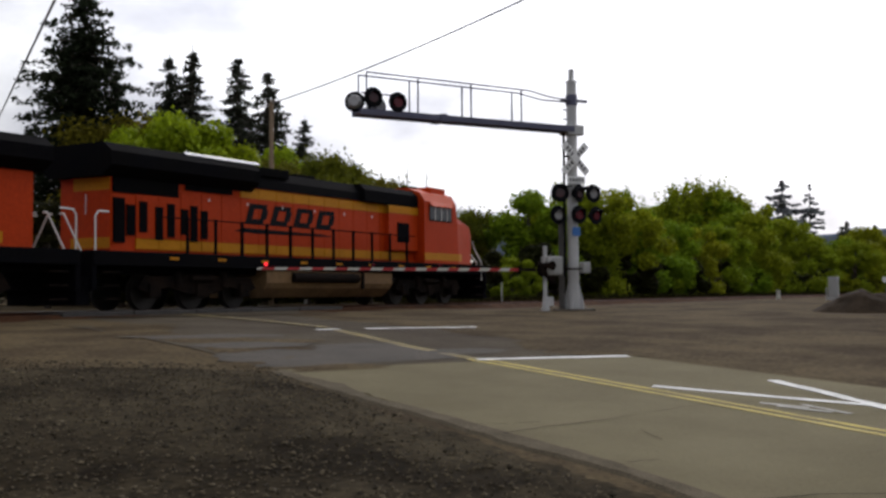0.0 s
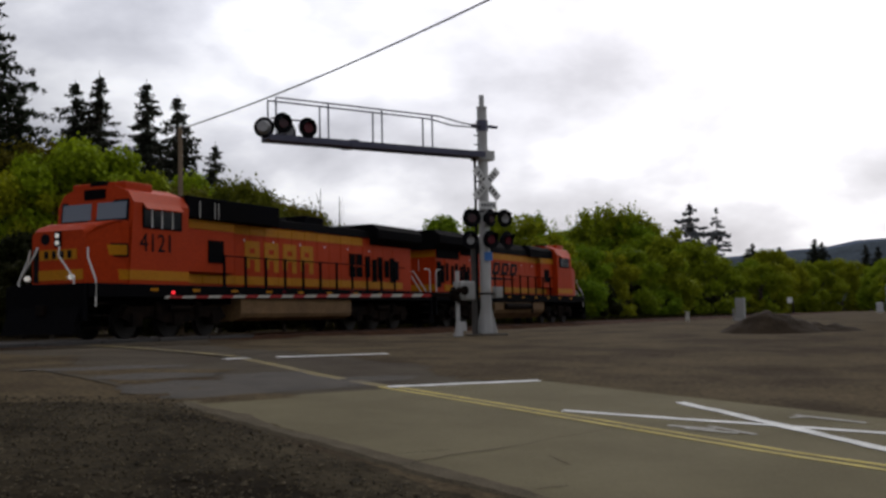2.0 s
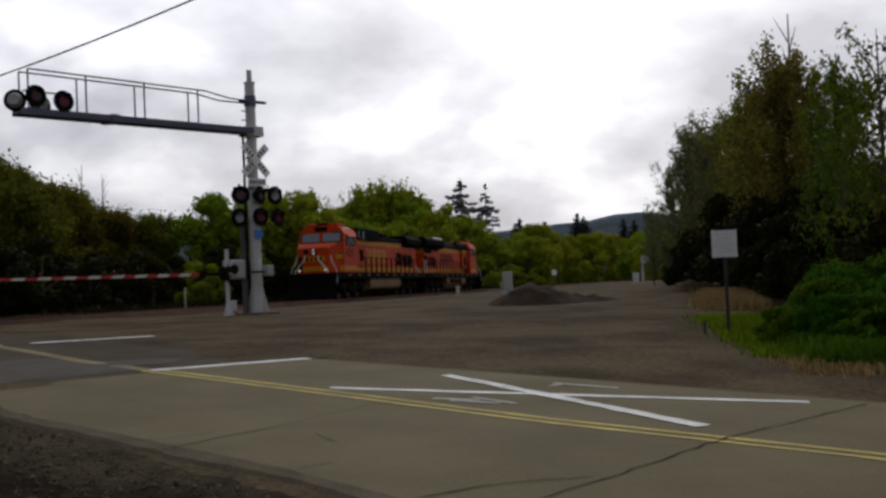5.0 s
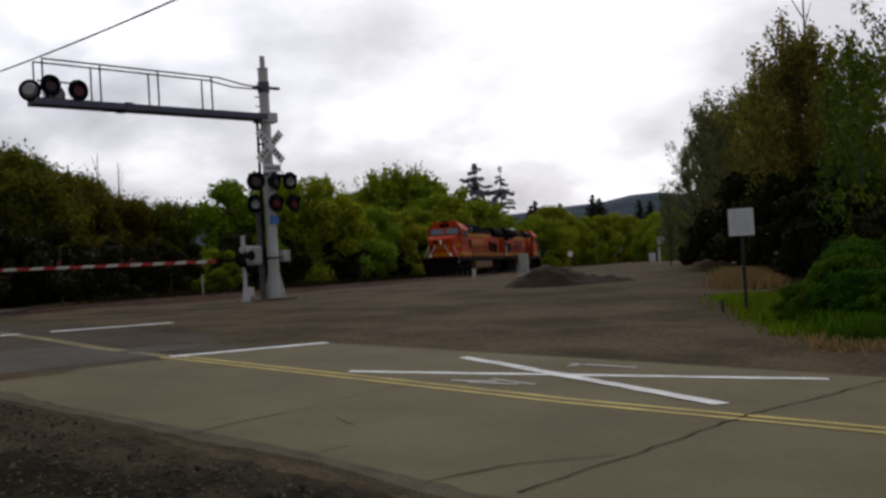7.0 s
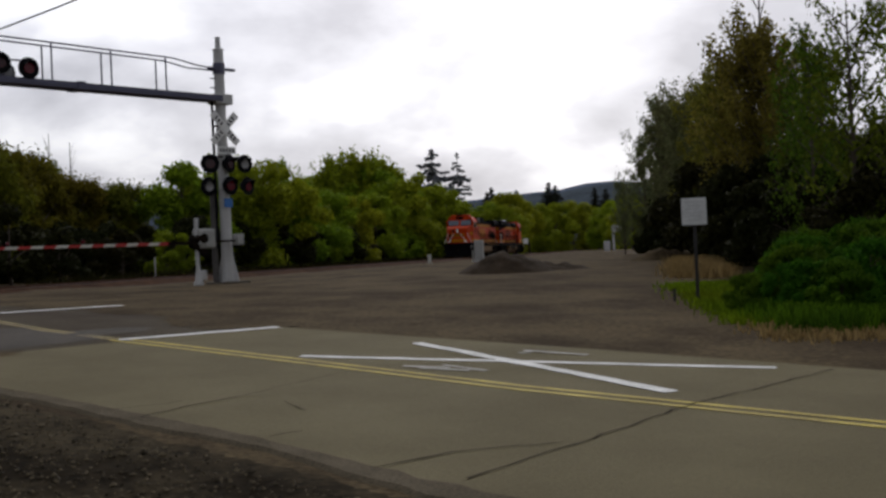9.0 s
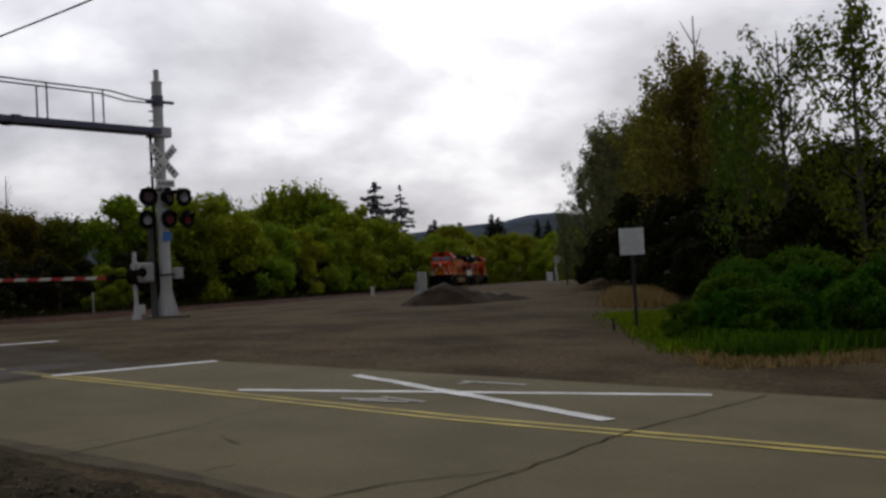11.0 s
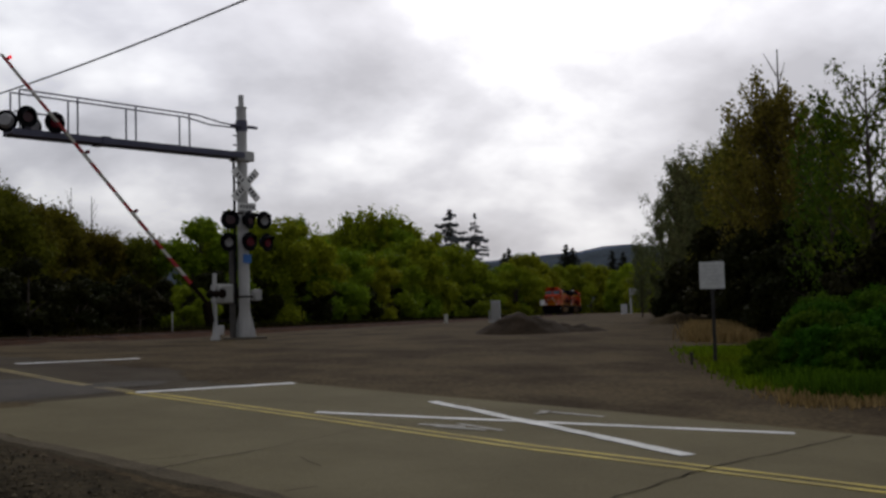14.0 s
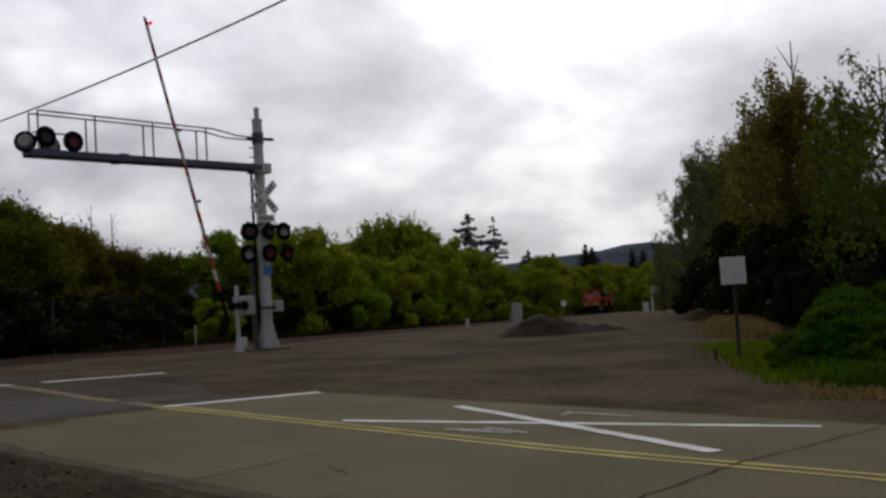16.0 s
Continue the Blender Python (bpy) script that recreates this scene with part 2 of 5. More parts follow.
# grime, with the shade under the locomotives put into its near-black colour
GRIME = material("grimy_shade_dark_gear", (0.007, 0.0055, 0.005), 0.9, vary=0.35, scale=2.0, fine=14, second=(0.017, 0.011, 0.008), spec=0.04)
TANK = material("dusty_fuel_tank", (0.21, 0.125, 0.056), 0.7, vary=0.2, scale=1.2, fine=10, second=(0.13, 0.080, 0.042), spec=0.15)
HANDRAIL = material("white_handrail", (0.68, 0.67, 0.62), 0.5, vary=0.08)
ROOF_SHEEN = material("painted_sky_sheen", (0.30, 0.31, 0.32), 0.4, metal=0.3, vary=0.1)
GLASS = glass_material("cab_glass", (0.012, 0.014, 0.017), 0.08)
# the reflected sky is put into this pale blue base colour
SCREEN = glass_material("sky_tinted_windscreen", (0.14, 0.18, 0.23), 0.05)
HEADLAMP = glow_material("headlamp", (0.8, 0.76, 0.7), 0.35)
WHEEL = material("steel_wheel", (0.018, 0.014, 0.011), 0.7, metal=0.2, vary=0.3)


# ---- mesh helpers ----
def part(name, bm, mat, parent=None, label="", smooth=False):
    me = bpy.data.meshes.new(name)
    bm.to_mesh(me)
    bm.free()
    me.materials.append(mat)
    if smooth:
        for p in me.polygons:
            p.use_smooth = True
    ob = new(name, me)
    ob.parent = parent
    if label:
        tagged(ob, label)
    return ob


def part_at(name, me, parent, m=None):
    ob = new(name, me)
    ob.parent = parent
    if m is not None:
        ob.matrix_basis = m
    return ob


def raw(name, verts, faces, mat, parent=None, label=""):
    me = bpy.data.meshes.new(name)
    me.from_pydata([tuple(map(float, p)) for p in verts], [], faces)
    me.materials.append(mat)
    ob = new(name, me)
    ob.parent = parent
    if label:
        tagged(ob, label)
    return ob


def box(bm, x0, x1, y0, y1, z0, z1, bevel=0.0):
    c = ((x0 + x1) / 2, (y0 + y1) / 2, (z0 + z1) / 2)
    m = Matrix.Translation(c) @ Matrix.Diagonal((abs(x1 - x0), abs(y1 - y0), abs(z1 - z0), 1))
    made = bmesh.ops.create_cube(bm, size=1, matrix=m)
    if bevel:
        edges = list({ed for vt in made["verts"] for ed in vt.link_edges})
        bmesh.ops.bevel(bm, geom=edges, offset=bevel, segments=2, affect="EDGES", profile=0.6)
    return bm


def rod(bm, a, b, r, r2=None, segs=10):
    a, b = Vector(a), Vector(b)
    d = b - a
    m = Matrix.Translation((a + b) / 2) @ d.to_track_quat("Z", "Y").to_matrix().to_4x4()
    bmesh.ops.create_cone(bm, cap_ends=True, segments=segs, radius1=r, radius2=r if r2 is None else r2, depth=d.length, matrix=m)
    return bm


def tube(bm, points, r, segs=8):
    for a, b in zip(points[:-1], points[1:]):
        rod(bm, a, b, r, segs=segs)
    return bm


def prism(bm, outline, y0, y1):
    """A solid of the given x-z outline between two y."""
    lo = [bm.verts.new((x, y0, z)) for x, z in outline]
    hi = [bm.verts.new((x, y1, z)) for x, z in outline]
    n = len(outline)
    bm.faces.new(lo)
    bm.faces.new(hi[::-1])
    for i in range(n):
        j = (i + 1) % n
        bm.faces.new((lo[j], lo[i], hi[i], hi[j]))
    bmesh.ops.recalc_face_normals(bm, faces=bm.faces[:])
    return bm


def extrude_x(bm, section, x0, x1):
    """A solid of the given y-z section between two x."""
    lo = [bm.verts.new((x0, y, z)) for y, z in section]
    hi = [bm.verts.new((x1, y, z)) for y, z in section]
    n = len(section)
    bm.faces.new(lo)
    bm.faces.new(hi[::-1])
    for i in range(n):
        j = (i + 1) % n
        bm.faces.new((lo[j], lo[i], hi[i], hi[j]))
    bmesh.ops.recalc_face_normals(bm, faces=bm.faces[:])
    return bm


def empty(name, m=None):
    ob = new(name)
    ob.empty_display_size = 0.2
    if m is not None:
        ob.matrix_basis = m
    return ob


# ---- plan: ground height, road and track lines ----
RAIL_Z = 1.42
U = Vector((-0.5, 0.8660, 0))       # along the road, towards the track
V = Vector((0.8660, 0.5, 0))        # across the road, to its right
MAST = Vector((4.055, 35.75, 0))
TRACK0, TRACK_HEAD, TRACK_BEND = (-7.53, 35.44), radians(29.94), -0.000144


def ground(x, y):
    a = -0.0273 * x + 0.05 * y
    if a > 0.9:
        return 0.9 + 0.44 * (1 - math.exp(-(a - 0.9) / 0.44))
    return a if a > 0 else 0.3 * (math.exp(a / 0.3) - 1)


def track(s, off=0.0):
    """Place and heading of the track s metres along it, off metres to its right."""
    h = TRACK_HEAD + TRACK_BEND * s
    hm = TRACK_HEAD + TRACK_BEND * s / 2
    x, y = TRACK0[0] + math.sin(hm) * s, TRACK0[1] + math.cos(hm) * s
    return x + off * math.cos(h), y - off * math.sin(h), h


def lay(name, points, mat, lift, parent=None, label="", step=0.5):
    """A thin sheet that follows the ground inside a four-cornered outline."""
    a, b, c, d = [Vector((*p, 0)) for p in points]
    nu = max(1, int(max((b - a).length, (c - d).length) / step))
    nv = max(1, int(max((d - a).length, (c - b).length) / step))
    verts, faces = [], []
    for j in range(nv + 1):
        for i in range(nu + 1):
            p = (a.lerp(b, i / nu)).lerp(d.lerp(c, i / nu), j / nv)
            verts.append((p.x, p.y, ground(p.x, p.y) + lift))
    for j in range(nv):
        for i in range(nu):
            k = j * (nu + 1) + i
            faces.append((k, k + 1, k + nu + 2, k + nu + 1))
    return raw(name, verts, faces, mat, parent, label)


def stripe(name, a, b, width, mat, lift, parent, label="", ragged=0.0):
    """A painted line between two places on the ground, with slightly uneven edges."""
    a, b = Vector((*a, 0)), Vector((*b, 0))
    d = (b - a).normalized()
    n = Vector((-d.y, d.x, 0)) * width / 2
    k = max(2, int((b - a).length / 0.25))
    verts, faces = [], []
    for i in range(k + 1):
        p = a.lerp(b, i / k)
        for side in (-1, 1):
            q = p + n * side * (1 + random.uniform(-ragged, ragged))
            verts.append((q.x, q.y, ground(q.x, q.y) + lift))
        if i:
            faces.append((2 * i - 2, 2 * i - 1, 2 * i + 1, 2 * i))
    return raw(name, verts, faces, mat, parent, label)


# ---- ground ----
def axis_steps():
    out, x = [0.0], 0.0
    while x < 1800:
        x += 0.5 if x < 30 else (1.2 if x < 60 else (2.4 if x < 150 else x * 0.12))
        out.append(x)
    return [-p for p in out[:0:-1]] + out


def build_ground():
    xs, ys = axis_steps(), [y + 15 for y in axis_steps()]
    verts, faces = [], []
    for y in ys:
        for x in xs:
            bumpy = 0.035 * noise.noise((x * 0.35, y * 0.35, 0)) + 0.015 * noise.noise((x * 1.3, y * 1.3, 5))
            p = Vector((x, y, 0))
            road = abs(p.dot(V) - 8.6) < 6.0 or (-12 < x < 0 and 14 < y < 30)
            along = (x - TRACK0[0]) * math.sin(TRACK_HEAD) + (y - TRACK0[1]) * math.cos(TRACK_HEAD)
            cx, cy, ch = track(along)
            off = abs((x - cx) * math.cos(ch) - (y - cy) * math.sin(ch))
            dip = 0.24 * max(0.0, min(1.0, (6.5 - off) / 2.5)) * max(0.0, min(1.0, (along - 7) / 4)) if along < 420 else 0.0
            verts.append((x, y, ground(x, y) + (-0.016 if road else -dip if dip else -0.06 if off < 6 else bumpy)))
    n = len(xs)
    for j in range(len(ys) - 1):
        for i in range(n - 1):
            k = j * n + i
            faces.append((k, k + 1, k + n + 1, k + n))
    ob = raw("ground", verts, faces, GRAVEL)
    for p in ob.data.polygons:
        p.use_smooth = True
    tagged(ob, "brown grey gravel lot sloping up to the railway", "ground", kind="structure")


build_ground()


# ---- road ----
def build_road():
    road = empty("road")
    tagged(road, "worn two-lane road with double yellow line crossing the railway", "road", kind="structure")
    left, right = [(9.5, -6.5), (2.25, 7.05), (1.07, 9.37), (-0.85, 12.4), (-2.4, 15.0)], [(19.0, -2.5), (8.5, 10.6), (6.26, 13.5), (4.36, 15.82), (2.75, 17.85)]
    verts, faces = [], []
    cols = 10
    rows = 0
    for (a, b), (c, d) in zip(zip(left[:-1], left[1:]), zip(right[:-1], right[1:])):
        k = max(2, int(math.dist(a, b) / 0.25))
        for i in range(k + (b == left[-1])):
            f = i / k
            p, q = Vector(a).lerp(Vector(b), f), Vector(c).lerp(Vector(d), f)
            wob = 0.10 * noise.noise((p.x * 0.9, p.y * 0.9, 3)) + 0.05 * noise.noise((p.x * 4, p.y * 4, 8))
            for j in range(cols + 1):
                g = j / cols
                r = p.lerp(q, g)
                if j == 0:
                    r += Vector((wob, wob * 0.5))
                verts.append((r.x, r.y, ground(r.x, r.y)))
            rows += 1
    for i in range(rows - 1):
        for j in range(cols):
            k = i * (cols + 1) + j
            faces.append((k, k + 1, k + cols + 2, k + cols + 1))
    n = len(verts)
    edge = [i * (cols + 1) for i in range(rows)]
    for k in edge:
        x, y, z = verts[k]
        verts.append((x - 0.06, y - 0.03, z - 0.09))
    for i in range(rows - 1):
        faces.append((edge[i + 1], n + i + 1, n + i, edge[i]))
    raw("pavement_slab", verts, faces, CONCRETE, road, "pale worn pavement with a broken edge")
    # darker approach up to the rails
    lay("asphalt_approach", [(-2.4, 15.0), (2.75, 17.85), (-4.2, 31.4), (-10.8, 27.6)], ASPHALT, -0.004, road, "dark patched asphalt before the crossing")
    # gravel washed over the asphalt's broken left side
    verts, faces = [], []
    for i in range(121):
        p = Vector((-2.2, 14.7)).lerp(Vector((-11.4, 28.5)), i / 120)
        d = i * 0.138
        inn = 1.5 + 1.3 * noise.noise((d * 0.35, 4, 1)) + 0.6 * noise.noise((d * 1.3, 7, 1)) + 0.3 * noise.noise((d * 4.5, 9, 1))
        for k in range(9):
            q = p + Vector((0.866, 0.5)) * (-1.2 + (inn + 1.2) * k / 8)
            verts.append((q.x, q.y, ground(q.x, q.y) + (0.003 if k > 3 else 0.003 - 0.03 * (4 - k))))
        if i:
            faces += [(9 * i - 9 + k, 9 * i - 8 + k, 9 * i + 1 + k, 9 * i + k) for k in range(8)]
    raw("dirt_band", verts, faces, GRAVEL, road, "brown gravel washed over the asphalt edge")
    # the same over its right side, from the lot
    verts, faces = [], []
    for i in range(121):
        p = Vector((3.0, 17.75)).lerp(Vector((-4.5, 32.2)), i / 120)
        d = i * 0.135
        inn = 0.75 + 0.9 * noise.noise((d * 0.4, 14, 1)) + 0.5 * noise.noise((d * 1.5, 17, 1)) + 0.25 * noise.noise((d * 4.5, 19, 1))
        for k in range(9):
            q = p - Vector((0.866, 0.5)) * (-0.9 + (inn + 0.9) * k / 8)
            verts.append((q.x, q.y, ground(q.x, q.y) + (0.003 if k > 3 else 0.003 - 0.02 * (4 - k))))
        if i:
            faces += [(9 * i - 9 + k, 9 * i - 8 + k, 9 * i + 1 + k, 9 * i + k) for k in range(8)]
    raw("dirt_band", verts, faces, GRAVEL, road, "brown gravel washed over the asphalt edge")
    lay("dirt_band", [(-2.5, 15.2), (0.2, 17.0), (-1.0, 19.0), (-3.6, 17.0)], DIRT, 0.002, road)
    lay("crossing_apron", [(-10.8, 27.6), (-4.2, 31.4), (-4.9, 36.0), (-12.6, 31.6)], ASPHALT, 0.02, road)
    # crumbled strip between the slab and the crushed stone
    verts, faces = [], []
    edge_line = [(5.0, 1.9), (2.25, 7.05), (1.07, 9.37), (-0.85, 12.4), (-2.4, 15.0)]
    count = 0
    for a, b in zip(edge_line[:-1], edge_line[1:]):
        k = int(math.dist(a, b) / 0.12)
        for i in range(k):
            p = Vector(a).lerp(Vector(b), i / k)
            d = count * 0.12
            out = 0.20 + 0.12 * noise.noise((d * 0.6, 3, 1)) + 0.07 * noise.noise((d * 2.7, 5, 1))
            inn = 0.05 + 0.13 * noise.noise((d * 0.8, 2, 6)) + 0.06 * noise.noise((d * 3.7, 9, 6))
            for f, lift in ((-out - 0.1, -0.05), (-out, 0.012), (-0.05, 0.006), (inn, 0.0045)):
                q = p + Vector((0.87, 0.49)) * f
                verts.append((q.x, q.y, ground(q.x, q.y) + lift))
            if count:
                n0 = 4 * count
                faces += [(n0 - 4 + j, n0 - 3 + j, n0 + 1 + j, n0 + j) for j in range(3)]
            count += 1
    raw("eroded_edge", verts, faces, EDGE, road, "crumbled paler strip along the slab's edge")
    for x, y, w, h, t in [(-2.0, 16.1, 1.1, 0.5, 40), (-0.9, 17.3, 0.9, 0.55, 35), (0.0, 17.9, 1.0, 0.45, 30), (-2.9, 16.8, 1.0, 0.6, 60), (-3.4, 18.4, 1.2, 0.5, 20), (-1.6, 18.6, 0.8, 0.5, 25), (-4.6, 20.2, 1.4, 0.6, 20)]:
        verts = [(x, y, ground(x, y) + 0.008)]
        for k in range(22):
            a = k * math.pi / 11
            q = 1 + 0.45 * noise.noise((math.cos(a) * 1.4 + x, math.sin(a) * 1.4, y))
            px, py = w * q * math.cos(a), h * q * math.sin(a)
            c, sn = math.cos(radians(t)), math.sin(radians(t))
            X, Y = x + px * c - py * sn, y + px * sn + py * c
            verts.append((X, Y, ground(X, Y) + 0.004))
        raw("dirt_patch", verts, [(0, k + 1, (k + 1) % 22 + 1) for k in range(22)], DIRT, road)
    # double yellow line
    line = [(9.6, 3.6), (6.09, 8.31), (4.17, 10.82), (2.42, 13.56), (0.31, 16.8), (-0.78, 18.6), (-2.61, 23.0), (-7.9, 32.0)]
    for i, (a, b) in enumerate(zip(line[:-1], line[1:])):
        d = (Vector(b) - Vector(a)).normalized()
        nn = Vector((d.y, -d.x))
        far = i >= 4
        for side in (-0.06, 0.06) if far else (-0.11, 0.11):
            p, q = Vector(a) + nn * side, Vector(b) + nn * side
            stripe("yellow_line", p, q, 0.09 if far else 0.105, YELLOW_FADED if far else YELLOW_LINE, 0.006 if i < 6 else 0.026, road, ragged=0.12)
    # stop lines and the large X
    stripe("stop_line", (0.34, 16.74), (2.8, 17.7), 0.21, WHITE_LINE, 0.007, road, ragged=0.22)
    stripe("stop_line", (-1.78, 22.87), (0.53, 23.75), 0.30, WHITE_LINE, 0.010, road, ragged=0.22)
    stripe("stop_line", (-2.75, 22.35), (-2.3, 22.6), 0.28, WHITE_LINE, 0.012, road, ragged=0.22)
    stripe("crossing_mark", (2.49, 14.03), (7.5, 11.12), 0.17, WHITE_LINE, 0.008, road, "painted white X bar", ragged=0.22)
    stripe("crossing_mark", (4.26, 14.85), (5.53, 10.0), 0.20, WHITE_LINE, 0.011, road, "painted white X bar", ragged=0.22)
    for a, b in [((3.48, 12.72), (3.95, 12.4)), ((3.95, 12.66), (4.28, 12.02)), ((3.62, 12.5), (4.1, 12.1)),
                 ((5.35, 13.6), (5.65, 13.25)), ((5.6, 13.3), (5.95, 12.9)), ((5.2, 13.35), (5.5, 13.5))]:
        stripe("faded_letter_stroke", a, b, 0.11, FADED, 0.009, road, ragged=0.3)
    # cracks
    for pts, w in [([(2.42, 7.25), (3.05, 7.7), (3.6, 8.05), (4.5, 8.7), (5.42, 9.37), (6.1, 9.74), (6.75, 10.09), (8.03, 10.79)], 0.019),
                   ([(1.9, 7.77), (2.25, 7.93), (2.59, 8.08), (3.1, 8.13), (3.52, 8.14)], 0.018),
                   ([(0.39, 10.35), (0.66, 10.6), (0.94, 10.87), (1.48, 11.27)], 0.015), ([(1.48, 11.27), (2.05, 11.85), (2.75, 12.48), (3.4, 12.75)], 0.007),
                   ([(0.1, 10.83), (0.5, 10.93), (0.8, 11.08)], 0.014), ([(1.75, 10.75), (1.85, 10.2)], 0.012), ([(1.35, 9.1), (1.65, 9.25)], 0.012)]:
        for a, b in zip(pts[:-1], pts[1:]):
            steps = max(2, int(math.dist(a, b) / 0.22))
            last = Vector(a)
            for i in range(steps):
                q = Vector(a).lerp(Vector(b), (i + 1) / steps)
                if i < steps - 1:
                    q += Vector((random.uniform(-0.025, 0.025), random.uniform(-0.025, 0.025)))
                stripe("crack", last, q, w * random.uniform(0.7, 1.2), CRACK, 0.010, road, ragged=0.4)
                last = q


build_road()


def build_shoulder():
    """Dark crushed stone between the lot and the road's broken edge."""
    outer = [(-2.0, -8.0), (-6.0, 2.0), (-10.0, 9.0), (-13.0, 13.6)]
    inner = [(9.1, -6.7), (1.86, 6.9), (0.66, 9.15), (-2.75, 14.85)]
    verts, faces, n, rows = [], [], 44, 0
    for (a, b), (c, d) in zip(zip(outer[:-1], outer[1:]), zip(inner[:-1], inner[1:])):
        for i in range(90):
            p, q = Vector(a).lerp(Vector(b), i / 90), Vector(c).lerp(Vector(d), i / 90)
            for j in range(n + 1):
                r = p.lerp(q, j / n)
                fray = noise.noise((r.x * 1.1, r.y * 1.1, 6)) + 0.7 * noise.noise((r.x * 4.3, r.y * 4.3, 2)) + 0.35 * noise.noise((r.x * 11, r.y * 11, 2)) - 0.15
                r += Vector((0.12, 0.06)) * fray if 0 < j else Vector((0, 0))
                rise = 0.035 * noise.noise((r.x * 0.35, r.y * 0.35, 0)) + 0.02 * noise.noise((r.x * 3.1, r.y * 3.1, 5))
                edge = min(1.0, (n - j) / 4)
                verts.append((r.x, r.y, ground(r.x, r.y) + (rise + 0.03) * edge + 0.008 * (1 - edge)))
            rows += 1
    for i in range(rows - 1):
        for j in range(n):
            k = i * (n + 1) + j
            faces.append((k, k + 1, k + n + 2, k + n + 1))
    ob = raw("gravel_shoulder", verts, faces, SHOULDER)
    for p in ob.data.polygons:
        p.use_smooth = True
    tagged(ob, "dark crushed stone shoulder beside the road", "gravel shoulder", kind="structure")


build_shoulder()


# ---- railway track ----
def build_track():
    tr = empty("railway_track")
    tagged(tr, "single railway track on ballast with rusty rails", "railway track", kind="structure")
    stops = [-60 + 4 * i for i in range(100)]
    section = [(-2.9, -0.46), (-1.7, -0.055), (1.7, -0.055), (2.9, -0.46)]
    verts, faces = [], []
    for s in stops:
        for off, dz in section:
            x, y, h = track(s, off)
            verts.append((x, y, RAIL_Z + dz + 0.03 * noise.noise((x, y, 1))))
    for i in range(len(stops) - 1):
        for j in range(3):
            k = i * 4 + j
            faces.append((k, k + 1, k + 5, k + 4))
    raw("ballast_bed", verts, faces, BALLAST, tr)
    for off in (-0.75, 0.75):
        prof = [(-0.075, -0.18), (0.075, -0.18), (0.075, -0.16), (0.012, -0.13), (0.012, -0.05), (0.036, -0.04), (0.036, 0.0), (-0.036, 0.0), (-0.036, -0.04), (-0.012, -0.05), (-0.012, -0.13), (-0.075, -0.16)]
        verts, faces = [], []
        n = len(prof)
        for s in stops:
            for o, dz in prof:
                x, y, h = track(s, off + o)
                verts.append((x, y, RAIL_Z + dz))
        for i in range(len(stops) - 1):
            for j in range(n):
                a, b = i * n + j, i * n + (j + 1) % n
                faces.append((a, b, b + n, a + n))
        raw("rail", verts, faces, RAIL, tr)
    me = box(bmesh.new(), -1.3, 1.3, -0.11, 0.11, -0.10, 0.0)
    tie_me = bpy.data.meshes.new("tie")
    me.to_mesh(tie_me)
    me.free()
    tie_me.materials.append(TIE)
    for i in range(280):
        s = 8 + i * 0.55
        x, y, h = track(s)
        part_at("tie", tie_me, tr, pose(x, y, RAIL_Z - 0.035, 0, 0, -math.degrees(h)))
    pm = bpy.data.meshes.new("crossing_panel")
    b = box(bmesh.new(), -0.66, 0.66, -1.2, 1.2, -0.14, -0.008, 0.01)
    b.to_mesh(pm)
    b.free()
    pm.materials.append(PANEL)
    om = bpy.data.meshes.new("crossing_panel")
    b = box(bmesh.new(), -0.5, 0.5, -1.2, 1.2, -0.14, -0.008, 0.01)
    b.to_mesh(om)
    b.free()
    om.materials.append(PANEL)
    for i in range(5):
        for off, me2 in ((0, pm), (-1.36, om), (1.36, om)):
            x, y, h = track(-6.5 + i * 2.45, off)
            part_at("crossing_panel", me2, tr, pose(x, y, RAIL_Z, 0, 0, -math.degrees(h)))


build_track()


# ---- locomotives: x runs to the cab end, z from the rail's top ----
def text_part(name, words, size, mat, parent, m):
    cu = bpy.data.curves.new(name, "FONT")
    cu.body, cu.size, cu.extrude, cu.align_x = words, size, 0.004, "CENTER"
    tmp = bpy.data.objects.new(name, cu)
    scene.collection.objects.link(tmp)
    me = bpy.data.meshes.new_from_object(tmp.evaluated_get(bpy.context.evaluated_depsgraph_get()))
    bpy.data.objects.remove(tmp)
    me.materials.clear()
    me.materials.append(mat)
    return part_at(name, me, parent, m)


def wheel_mesh():
    bm = bmesh.new()
    rod(bm, (0, -0.07, 0), (0, 0.07, 0), 0.52, segs=24)
    rod(bm, (0, 0.07, 0), (0, 0.10, 0), 0.56, segs=24)
    rod(bm, (0, -0.16, 0), (0, -0.07, 0), 0.14, segs=12)
    me = bpy.data.meshes.new("wheel")
    bm.to_mesh(me)
    bm.free()
    me.materials.append(WHEEL)
    return me


WHEEL_ME = wheel_mesh()


